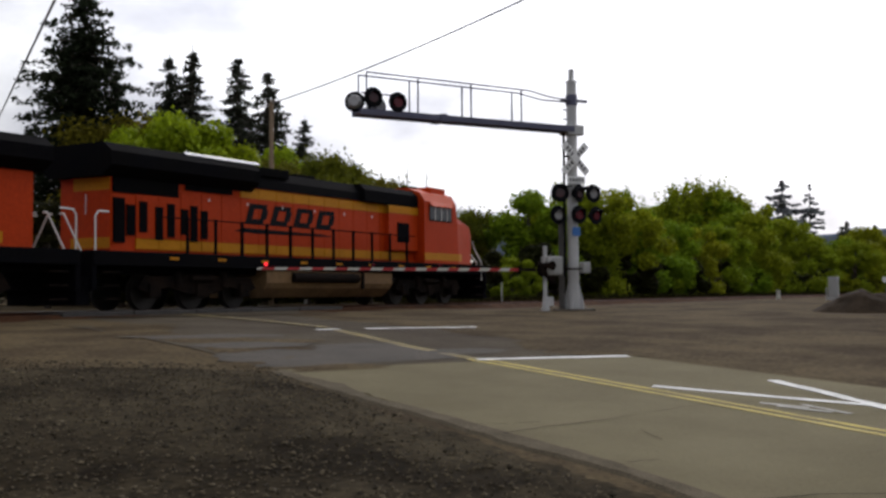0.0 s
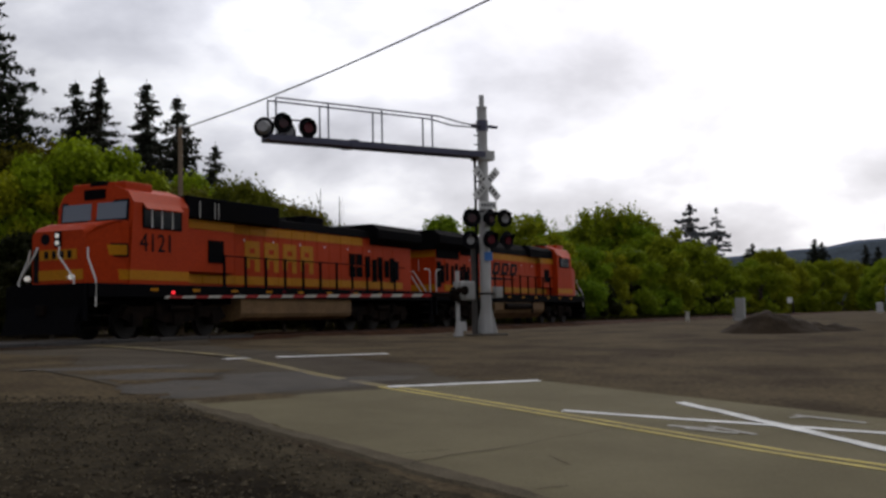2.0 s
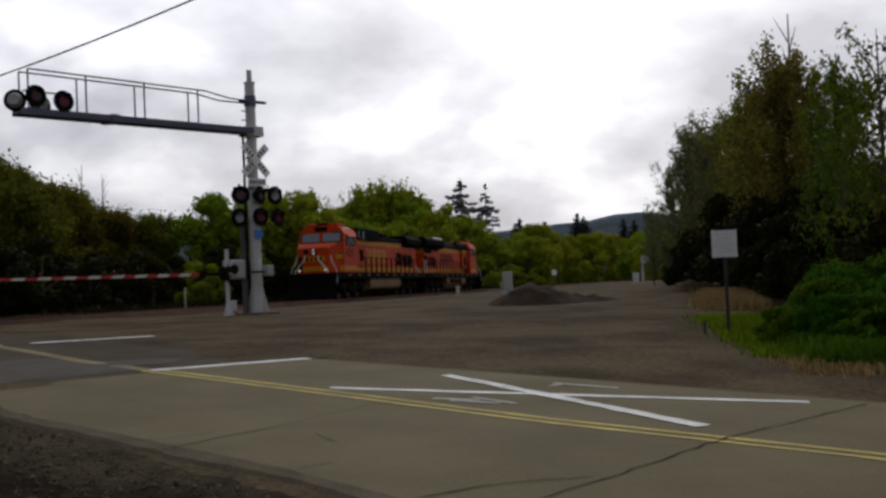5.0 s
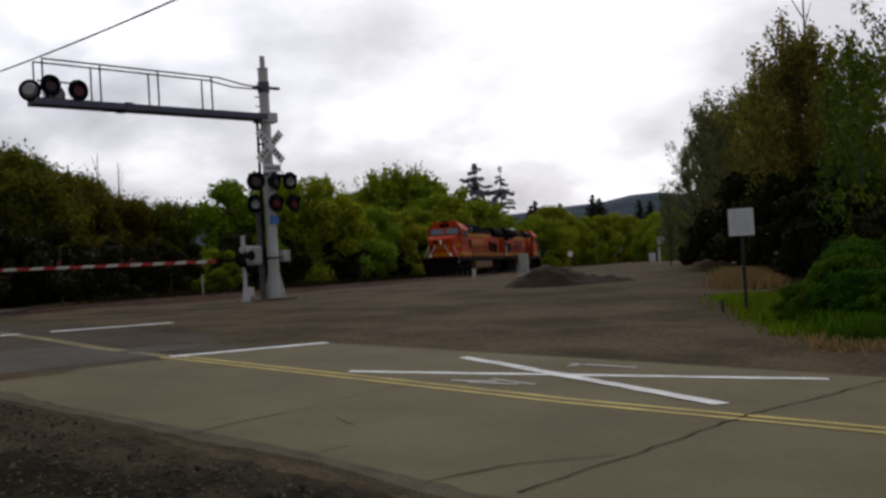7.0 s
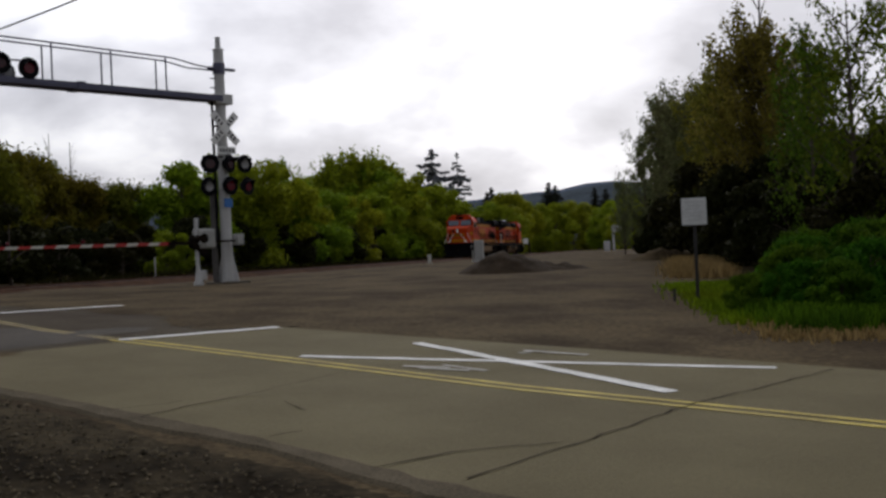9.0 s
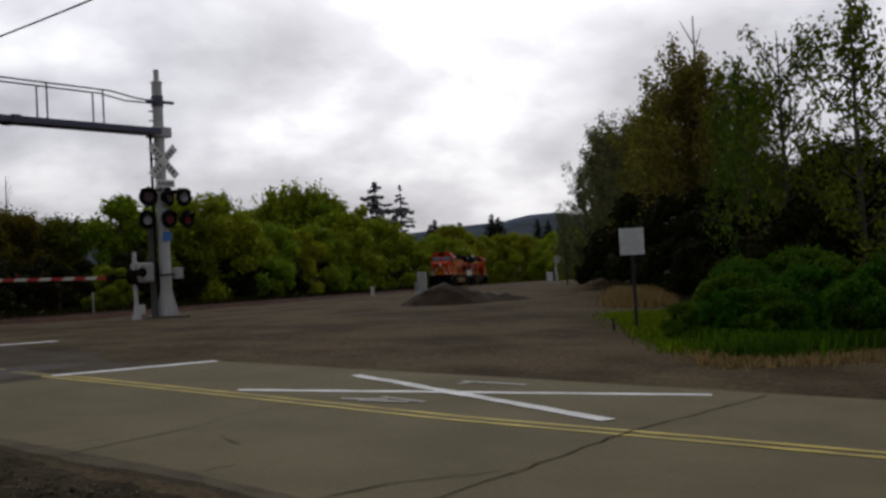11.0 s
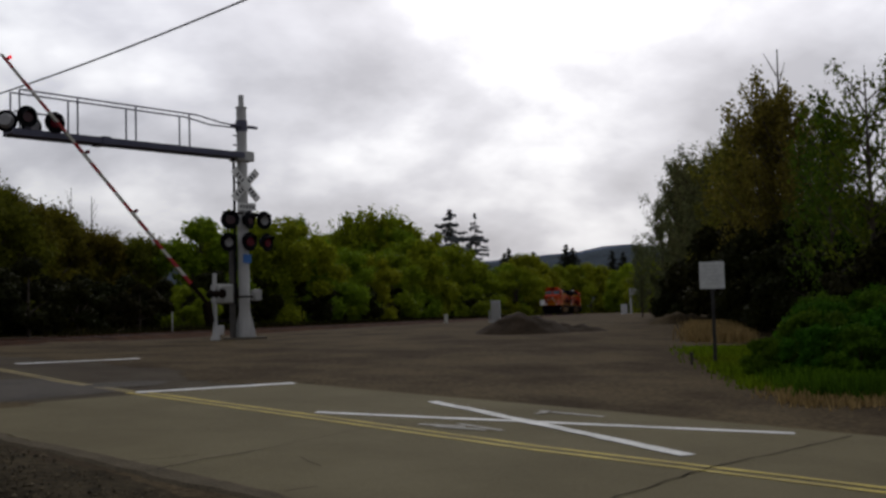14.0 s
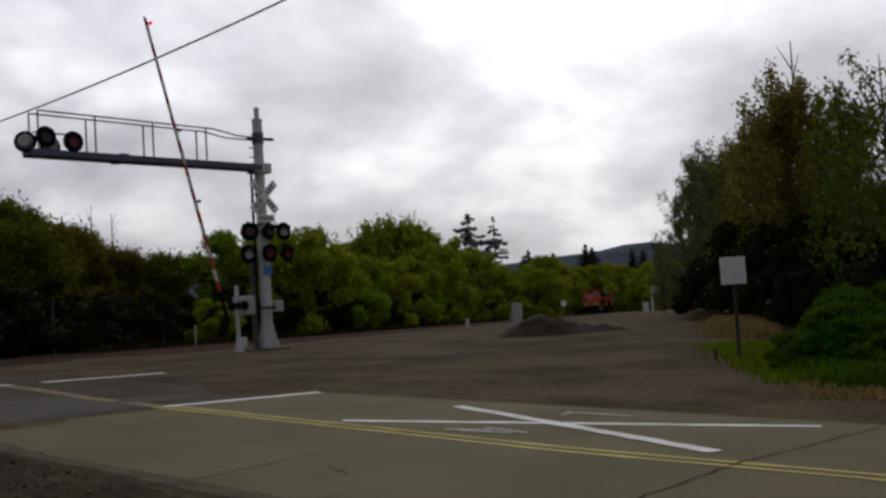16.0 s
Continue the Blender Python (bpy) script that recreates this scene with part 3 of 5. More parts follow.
def build_truck(loco, cx):
    bm = bmesh.new()
    for side in (-1, 1):
        y = side * 1.12
        prism(bm, [(cx - 2.55, 0.62), (cx - 2.3, 0.98), (cx + 2.3, 0.98), (cx + 2.55, 0.62), (cx + 2.2, 0.5), (cx + 1.3, 0.66), (cx + 0.6, 0.46), (cx - 0.6, 0.46), (cx - 1.3, 0.66), (cx - 2.2, 0.5)], y - 0.09, y + 0.09)
        for k in (-1.95, 0, 1.95):
            box(bm, cx + k - 0.22, cx + k + 0.22, y - 0.17, y + 0.17, 0.36, 0.78, 0.03)
        for k in (-1.0, 1.0):
            rod(bm, (cx + k, y + side * 0.12, 0.68), (cx + k, y + side * 0.12, 1.12), 0.11)
        rod(bm, (cx - 0.5, y + side * 0.16, 0.92), (cx + 0.5, y + side * 0.16, 0.92), 0.10)
    box(bm, cx - 0.9, cx + 0.9, -1.0, 1.0, 0.6, 1.1)
    tr = part("truck", bm, GRIME, loco, "grimy three-axle truck frame")
    for k in (-1.95, 0, 1.95):
        for side in (-1, 1):
            part_at("wheel", WHEEL_ME, tr, pose(cx + k, -side * 0.76, 0.52, 0, 0, 0 if side > 0 else 180))


def handrail(loco, pts):
    part("handrail", tube(bmesh.new(), pts, 0.028, 6), HANDRAIL, loco, "white painted step handrail")


def build_loco(newer):
    """newer: the modern unit with the sloping logo; else the older unit with block letters and road number."""
    loco = empty("locomotive")
    tagged(loco, "orange and black diesel locomotive with slanted black lettering on the track" if newer else
           "orange and yellow diesel locomotive with yellow lettering and road number", "locomotive", "freight locomotives")
    c = 0.5 if newer else 1.1        # how far the cab stands forward
    xn = 10.62                       # front of the nose
    # underframe
    bm = box(bmesh.new(), -11.2, 11.0, -1.52, 1.52, 1.24, 1.64, 0.02)
    box(bm, -10.5, 10.8, -1.0, 1.0, 1.05, 1.38)
    part("underframe", bm, LOCO_BLACK, loco)
    for k in range(9):
        x = -8.2 + k * 2.05
        for side in (-1, 1):
            part("sill_reflector", box(bmesh.new(), x - 0.18, x + 0.18, side * 1.525 - 0.006, side * 1.525 + 0.006, 1.44, 1.52), YELLOW, loco)
    # fuel tank
    sec = [(-1.32, 0.62), (-1.42, 0.8), (-1.42, 1.2), (1.42, 1.2), (1.42, 0.8), (1.32, 0.62), (0.95, 0.32), (-0.95, 0.32)] if newer else \
        [(-1.36, 0.58), (-1.42, 0.72), (-1.42, 1.235), (1.42, 1.235), (1.42, 0.72), (1.36, 0.58), (1.05, 0.46), (-1.05, 0.46)]
    tank = part("fuel_tank", extrude_x(bmesh.new(), sec, -3.9, 3.6), TANK, loco, "dusty tan fuel tank")
    for side in (-1, 1) if newer else ():
        part("air_reservoir", rod(bmesh.new(), (-2.6, side * 1.44, 0.98), (1.2, side * 1.44, 0.98), 0.17, segs=14), GRIME, tank)
        part("tank_bracket", box(bmesh.new(), 1.5, 1.62, side * 1.40, side * 1.5, 0.6, 1.2), GRIME, tank)
    for cx in (-6.75, 6.75):
        build_truck(loco, cx)
    # long hood: orange sides, yellow bands, dark roof
    yb = 0.98
    part("hood_core", box(bmesh.new(), -10.1, 5.4 + c, -yb, yb, 1.62, 3.9), ORANGE, loco)
    for side in (-1, 1):
        y0, y1 = side * yb, side * (yb + 0.035)
        for k in range(17):
            xa = -9.2 + k * 0.9
            if xa > 4.3 + c:
                break
            part("hood_door", box(bmesh.new(), xa + 0.012, xa + 0.888, y0, y1, 2.06, 3.50), ORANGE, loco)
            part("lower_band", box(bmesh.new(), xa + 0.012, xa + 0.888, y0, y1 + side * 0.004, 1.74, 2.04), YELLOW, loco)
            if newer and xa > -5.0 or not newer and xa > -6.2:
                part("upper_band", box(bmesh.new(), xa + 0.012, xa + 0.888, y0, y1 + side * 0.006, 3.52, 3.84), YELLOW, loco)
        for k in range(6):
            part("door_latch", box(bmesh.new(), -6.2 + k * 1.8, -6.14 + k * 1.8, side * 1.015, side * 1.03, 3.28, 3.36), HANDRAIL, loco)
    # roof with sloping shoulders
    top = 4.5 if newer else 4.24
    roof = [(-1.06, 3.88), (-1.0, 4.18), (-0.72, top), (0.72, top), (1.0, 4.18), (1.06, 3.88)]
    part("hood_roof", extrude_x(bmesh.new(), roof, -6.4, 5.35 + c), LOCO_BLACK, loco, "sooty black roof")
    # radiator section at the rear
    if newer:
        rad = [(-1.05, 3.72), (-1.42, 4.0), (-1.42, 4.38), (-1.1, 4.64), (1.1, 4.64), (1.42, 4.38), (1.42, 4.0), (1.05, 3.72)]
        part("radiator", extrude_x(bmesh.new(), rad, -10.5, -4.2), LOCO_BLACK, loco, "wide black radiator section")
        # added pale strips draw the sky's sheen on the black roof slope
        for side in (-1, 1):
            bm = extrude_x(bmesh.new(), [(side * 1.20, 4.577), (side * 1.10, 4.66), (side * 1.12, 4.69), (side * 1.22, 4.60)], -7.4, -4.0)
            part("roof_sheen_strip", bm, ROOF_SHEEN, loco, "pale strip painting the sky's sheen on the roof slope")
        part("roof_fan_box", box(bmesh.new(), -4.1, -2.2, -1.02, 1.02, 4.30, 4.6, 0.03), LOCO_BLACK, loco)
    else:
        rad = [(-1.05, 3.62), (-1.42, 3.88), (-1.42, 4.25), (-1.12, 4.5), (1.12, 4.5), (1.42, 4.25), (1.42, 3.88), (1.05, 3.62)]
        part("radiator", extrude_x(bmesh.new(), rad, -10.4, -6.3), LOCO_BLACK, loco, "wide black radiator section")
        part("roof_fan_box", box(bmesh.new(), -2.9, -1.5, -0.8, 0.8, 4.2, 4.52, 0.04), LOCO_BLACK, loco)
    part("exhaust_stack", box(bmesh.new(), -0.9, 0.2, -0.35, 0.35, top - 0.1, top + 0.16, 0.03), LOCO_BLACK, loco)
    # dynamic-brake housing behind the cab
    blower = [(-1.22, 3.86), (-1.2, 4.3), (-0.95, 4.52), (0.95, 4.52), (1.2, 4.3), (1.22, 3.86)]
    part("brake_housing", extrude_x(bmesh.new(), blower, 2.1, 5.36 + c), LOCO_BLACK, loco)
    part("blower_cabinet", box(bmesh.new(), 3.7, 5.36 + c, -1.22, 1.22, 2.1, 3.52, 0.02), ORANGE, loco)
    for side in (-1, 1):
        part("cabinet_band", box(bmesh.new(), 3.7, 5.36 + c, side * 1.20, side * 1.228, 3.54, 3.83), YELLOW, loco)
        part("intake_grille", box(bmesh.new(), 4.3, 5.15, side * 1.215, side * 1.245, 2.42, 3.18), LOCO_BLACK, loco)
    # dark louvres near the rear
    slots = [-9.85, -9.4, -8.93, -8.3, -7.82, -7.25, -6.85, -6.4] if newer else [-5.3, -4.72, -6.0, -6.6, -7.1, -7.7, -8.2, -8.6]
    for side in (-1, 1):
        for i, x in enumerate(slots):
            w = 0.15 if newer else 0.20
            if newer or i > 1:
                part("louvre", box(bmesh.new(), x - w, x + w, side * 1.0, side * 1.045, 2.02 + 0.1 * (i % 3), 3.1 - 0.12 * (i % 2)), LOCO_BLACK, loco)
            else:
                for z in (2.2, 2.72):
                    part("louvre", box(bmesh.new(), x - 0.24, x + 0.24, side * 1.0, side * 1.045, z, z + 0.44), LOCO_BLACK, loco)
    end_ob = part("end_panel", box(bmesh.new(), -10.135, -10.1, -0.98, 0.98, 1.62, 3.9, 0.01), ORANGE, loco, "orange hood end")
    part("end_band", box(bmesh.new(), -10.15, -10.13, -0.97, 0.45, 3.36, 3.74), YELLOW, end_ob, "yellow end patch")
    part("end_band", box(bmesh.new(), -10.15, -10.13, -0.97, 0.55, 1.74, 2.04), YELLOW, end_ob, "yellow end patch")
    part("grab_iron", rod(bmesh.new(), (-10.2, -0.1, 2.7), (-10.2, -0.1, 3.25), 0.015, segs=6), HANDRAIL, end_ob)
    if newer:
        for side in (-1, 1):
            part("radiator_screen", box(bmesh.new(), -10.06, -7.5, side * 0.98, side * 1.03, 3.3, 3.86), LOCO_BLACK, loco, "black radiator screen")
            part("radiator_screen", box(bmesh.new(), -7.2, -5.1, side * 0.98, side * 1.03, 3.56, 3.86), LOCO_BLACK, loco, "black radiator screen")
            part("end_door", box(bmesh.new(), -10.04, -9.62, side * 0.98, side * 1.03, 1.9, 3.15), LOCO_BLACK, loco)
    else:
        part("air_intake", box(bmesh.new(), 1.2, 5.37 + c, -1.44, 1.44, 3.86, 4.56, 0.03), LOCO_BLACK, loco, "black box behind the cab")
        for side in (-1, 1):
            for x in (4.9, 5.1, 5.9):
                part("grab_iron", rod(bmesh.new(), (x, side * 1.49, 3.85), (x, side * 1.49, 4.4), 0.015, segs=6), HANDRAIL, loco)
    for y in (0.55, 0.75):
        part("rear_light", rod(bmesh.new(), (-10.2, y, 3.82), (-10.24, y, 3.82), 0.07), HEADLAMP, loco)
    # handrail posts along the walkways
    for side in (-1, 1):
        for k in range(11):
            x = -7.6 + k * 1.22
            part("stanchion", box(bmesh.new(), x - 0.045, x + 0.045, side * 1.44, side * 1.50, 1.6, 2.70), LOCO_BLACK, loco)
        part("side_rail", rod(bmesh.new(), (-8.6, side * 1.47, 2.66), (5.2, side * 1.47, 2.66), 0.022, segs=6), LOCO_BLACK, loco)
    # cab
    cab = [(-1.5, 1.62), (-1.5, 4.12), (-1.28, 4.46), (-0.7, 4.68), (0.7, 4.68), (1.28, 4.46), (1.5, 4.12), (1.5, 1.62)]
    bm = extrude_x(bmesh.new(), cab, 5.4 + c, 8.2 + c)
    for vt in bm.verts:
        if vt.co.x > 8 + c and vt.co.z > 3.0:
            vt.co.x -= 0.22
    cab_ob = part("cab", bm, ORANGE, loco, "wide orange cab")
    for side in (-1, 1):
        part("window_frame", box(bmesh.new(), 5.75 + c, 7.6 + c, side * 1.49, side * 1.515, 3.34, 4.04), LOCO_BLACK, cab_ob)
        for xa, xb in ((5.82, 6.2), (6.26, 6.7), (6.76, 7.16), (7.22, 7.54)):
            part("side_window", box(bmesh.new(), xa + c, xb + c, side * 1.50, side * 1.522, 3.40, 3.98), GLASS, cab_ob)
        for xa in (6.2, 6.7, 7.16):
            part("window_bar", box(bmesh.new(), xa + c, xa + 0.05 + c, side * 1.50, side * 1.53, 3.38, 4.0), HANDRAIL, cab_ob)
        bm = extrude_x(bmesh.new(), [(side * 1.49, 4.02), (side * 1.64, 3.92), (side * 1.64, 3.95), (side * 1.47, 4.16)], 5.8 + c, 7.55 + c)
        part("sun_visor", bm, ORANGE, cab_ob)
        part("cab_band", box(bmesh.new(), 5.4 + c, 8.2 + c, side * 1.49, side * 1.512, 1.76, 2.06), YELLOW, cab_ob)
        # windshield panes, leaning back
        part("screen_frame", prism(bmesh.new(), [(7.98 + c, 3.56), (8.06 + c, 3.56), (8.00 + c, 4.22), (7.92 + c, 4.22)], min(side * 0.05, side * 1.34), max(side * 0.05, side * 1.34)), BLACK, cab_ob)
        part("windshield", prism(bmesh.new(), [(8.03 + c, 3.63), (8.075 + c, 3.63), (8.02 + c, 4.15), (7.975 + c, 4.15)], min(side * 0.12, side * 1.26), max(side * 0.12, side * 1.26)), SCREEN, cab_ob, "windscreen pane with sky reflection put into its pale colour")
        part("roof_hatch", box(bmesh.new(), 6.6 + c, 7.85 + c, min(side * 0.36, side * 1.05), max(side * 0.36, side * 1.05), 4.5, 4.80, 0.05), ORANGE, cab_ob)
    part("number_board", box(bmesh.new(), 7.92 + c, 8.03 + c, -0.42, 0.42, 4.27, 4.58), LOCO_BLACK, cab_ob)
    part("roof_duct", box(bmesh.new(), 6.4 + c, 7.9 + c, -0.3, 0.3, 4.6, 4.84, 0.03), LOCO_BLACK, cab_ob)
    # nose: highest at the cab, its front corners drawn in, its top edges rounded
    xf = xn - 0.32
    bm = prism(bmesh.new(), [(8.16 + c, 1.62), (8.16 + c, 3.55), (8.5 + c, 3.54), (xf, 3.40), (xn, 3.22), (xn, 1.62)], -1.46, 1.46)
    for vt in bm.verts:
        if vt.co.x > xf - 0.05:
            vt.co.y *= 0.70
    top_edges = [ed for ed in bm.edges if abs(ed.verts[0].co.y - ed.verts[1].co.y) < 0.6 and min(vt.co.z for vt in ed.verts) > 3.1 and ed.calc_length() > 0.3]
    bmesh.ops.bevel(bm, geom=top_edges, offset=0.16, segments=3, affect="EDGES", profile=0.5)
    nose = part("nose", bm, ORANGE, loco, "sloped orange nose")

    def on_nose(x):
        return 1.46 - 0.438 * min(1.0, max(0.0, (x - 8.5 - c) / (xf - 8.5 - c)))

    def side_plate(name, x0, x1, z0, z1, mat, lift, label=""):
        for side in (-1, 1):
            bm = prism(bmesh.new(), [(x0, z0), (x0, z1), (x1, z1), (x1, z0)], 0, 0.02)
            for vt in bm.verts:
                vt.co.y = side * (on_nose(vt.co.x) + lift + vt.co.y)
            part(name, bm, mat, nose, label)
    side_plate("nose_band", 8.2 + c, xf, 1.76, 2.06, YELLOW, 0.0)
    part("nose_panel", box(bmesh.new(), xn, xn + 0.015, -0.95, 0.95, 1.76, 2.06), YELLOW, nose)
    part("nose_emblem", box(bmesh.new(), xn, xn + 0.02, -0.72, 0.72, 2.36, 2.66), YELLOW, nose, "yellow emblem panel")
    for y in (-0.45, -0.15, 0.15, 0.45):
        part("emblem_bar", box(bmesh.new(), xn + 0.02, xn + 0.026, y - 0.08, y + 0.08, 2.40, 2.62), BLACK, nose)
    part("nose_door", box(bmesh.new(), xn, xn + 0.018, -0.97, -0.76, 1.7, 2.7), BLACK, nose)
    part("headlight_housing", box(bmesh.new(), xn - 0.03, xn + 0.04, -0.13, 0.13, 2.74, 3.20, 0.02), BLACK, nose)
    for z in (2.86, 3.07):
        part("headlight", rod(bmesh.new(), (xn + 0.03, 0, z), (xn + 0.07, 0, z), 0.07, segs=12), HEADLAMP, nose)
    part("bell_recess", rod(bmesh.new(), (xn - 0.05, -0.5, 2.98), (xn + 0.02, -0.5, 2.98), 0.17, segs=14), BLACK, nose)
    for y in (-0.85, 0.85):
        part("ditch_light", rod(bmesh.new(), (xn + 0.3, y, 1.82), (xn + 0.42, y, 1.82), 0.075, segs=12), HEADLAMP, loco)
    # pilots, plough, steps and couplers at both ends
    for end in (-1, 1):
        xe = 11.1 if end > 0 else -11.15
        bm = box(bmesh.new(), xe - 0.08, xe + 0.08, -1.5, 1.5, 0.55, 1.6, 0.02)
        prism(bm, [(xe + end * 0.05, 0.18), (xe + end * 0.08, 0.95), (xe + end * 0.42, 0.18)], -1.35, 1.35)
        part("pilot", bm, LOCO_BLACK, loco)
        part("coupler", box(bmesh.new(), min(xe, xe + end * 0.27), max(xe, xe + end * 0.27), -0.16, 0.16, 0.72, 1.02, 0.03), GRIME, loco)
        for side in (-1, 1):
            bm = bmesh.new()
            for k in range(4):
                box(bm, xe - end * 0.62 - 0.3, xe - end * 0.62 + 0.3, side * 1.2, side * 1.5, 0.32 + k * 0.36, 0.36 + k * 0.36)
            part("step", bm, GRIME, loco)
            if end < 0:
                handrail(loco, [(xe, side * 0.15, 2.66), (xe, side * 0.3, 2.66), (xe, side * 1.0, 1.6), (xe, side * 1.0, 0.9)])
                handrail(loco, [(xe + 0.05, side * 1.46, 0.6), (xe + 0.05, side * 1.46, 2.55), (xe + 0.15, side * 1.46, 2.68), (xe + 0.55, side * 1.42, 2.7)])
                continue
            handrail(loco, [(xe - 0.1, side * 0.42, 2.72), (xe, side * 0.48, 2.45), (xe, side * 1.05, 1.78), (xe, side * 1.08, 1.2)])
            handrail(loco, [(xe - 0.5, side * 1.12, 2.68), (xe - 0.45, side * 1.16, 2.4), (xe - 0.4, side * 1.5, 1.75), (xe - 0.4, side * 1.5, 0.95)])
    # lettering as plain bars
    for side in (-1, 1):
        y = side * 1.022
        ya, yb3 = min(y, y + side * 0.008), max(y, y + side * 0.008)
        for k in range(4):
            bm = bmesh.new()
            lo, hi = (2.72, 3.36) if newer else (2.22, 3.30)
            xa = -4.5 + k * 1.25 if newer else -1.7 + k * 1.2
            strokes = ((0, 0.24, lo, hi), (0.24, 0.72, hi - 0.16, hi), (0.24, 0.72, lo, lo + 0.15), (0.56, 0.80, lo + 0.15, hi - 0.16)) if newer else \
                ((0, 0.30, lo, hi), (0.30, 0.90, hi - 0.26, hi), (0.30, 0.72, lo + 0.42, lo + 0.64), (0.62, 0.90, lo + 0.10, hi - 0.26))
            for w0, w1, z0, z1 in strokes:
                w0, w1 = (w0 * 1.25, w1 * 1.25) if newer else (w0, w1)
                lean = -side * 0.4 if newer else 0.0
                a0, a1 = lean * (z0 - lo), lean * (z1 - lo)
                prism(bm, [(xa + w0 + a0, z0), (xa + w1 + a0, z0), (xa + w1 + a1, z1), (xa + w0 + a1, z1)], ya, yb3)
            part("lettering_bar", bm, BLACK if newer else YELLOW, loco, "slanted black lettering block" if newer else "yellow lettering block")
        if newer:
            part("swoosh", prism(bmesh.new(), [(-5.0, 2.44), (-4.6, 2.56), (-0.4, 2.52), (0.3, 2.46), (-4.0, 2.40)], ya, yb3), BLACK, loco)
    if not newer:
        for side in (-1, 1):
            text_part("road_number", "4121", 0.80, BLACK, loco, pose(8.05, side * 1.515, 2.64, 90, 0, 0 if side < 0 else 180))
        side_plate("wing_border", 8.2 + c, xf - 0.02, 2.44, 2.84, BLACK, 0.002)
        side_plate("nose_wing", 8.27 + c, xf - 0.04, 2.49, 2.79, YELLOW, 0.008, "yellow wing emblem")
    return loco


LOCO_A = build_loco(True)
LOCO_B = build_loco(False)


# ---- crossing signal with its overhead arm ----
def at_mast(v, u=0.0, z=0.0):
    p = MAST + V * v + U * u
    return Vector((p.x, p.y, z))


ROAD_TURN = 30.0     # the mast's own x runs across the road, its y towards the track
MAST_Z = ground(MAST.x, MAST.y)


def lamp(parent, x, y, z, facing, lit, turn=0.0):
    """A flashing-light unit: round backing, hood and lens, facing -y (1) or +y (-1)."""
    c, s = math.cos(radians(turn)), math.sin(radians(turn))

    def w(a, b, h):
        return (x + a * c - b * s, y + a * s + b * c, z + h)
    f = -facing
    back = part("lamp_backing", rod(bmesh.new(), w(0, 0.0, 0), w(0, f * 0.02, 0), 0.30, segs=24), BLACK, parent, "round black lamp backing")
    part("lamp_case", rod(bmesh.new(), w(0, -f * 0.20, 0), w(0, 0.0, 0), 0.15, 0.21, segs=16), BLACK if lit is not None else LENS_BACK, back)
    part("lens", rod(bmesh.new(), w(0, f * 0.02, 0), w(0, f * 0.05, 0), 0.15, segs=20), {True: LENS_RED, False: LENS_DARK, None: LENS_BACK}[lit], back)
    bm = bmesh.new()
    n = 12
    lo, hi = [], []
    for i in range(n + 1):
        a = radians(-20 + 220 * i / n)
        r = 0.185
        lo.append(bm.verts.new(w(r * math.cos(a), f * 0.02, r * math.sin(a))))
        hi.append(bm.verts.new(w(r * math.cos(a), f * (0.02 + 0.30 * max(0.15, math.sin(a))), r * math.sin(a))))
    for i in range(n):
        bm.faces.new((lo[i], lo[i + 1], hi[i + 1], hi[i]))
    part("hood", bm, BLACK, back)


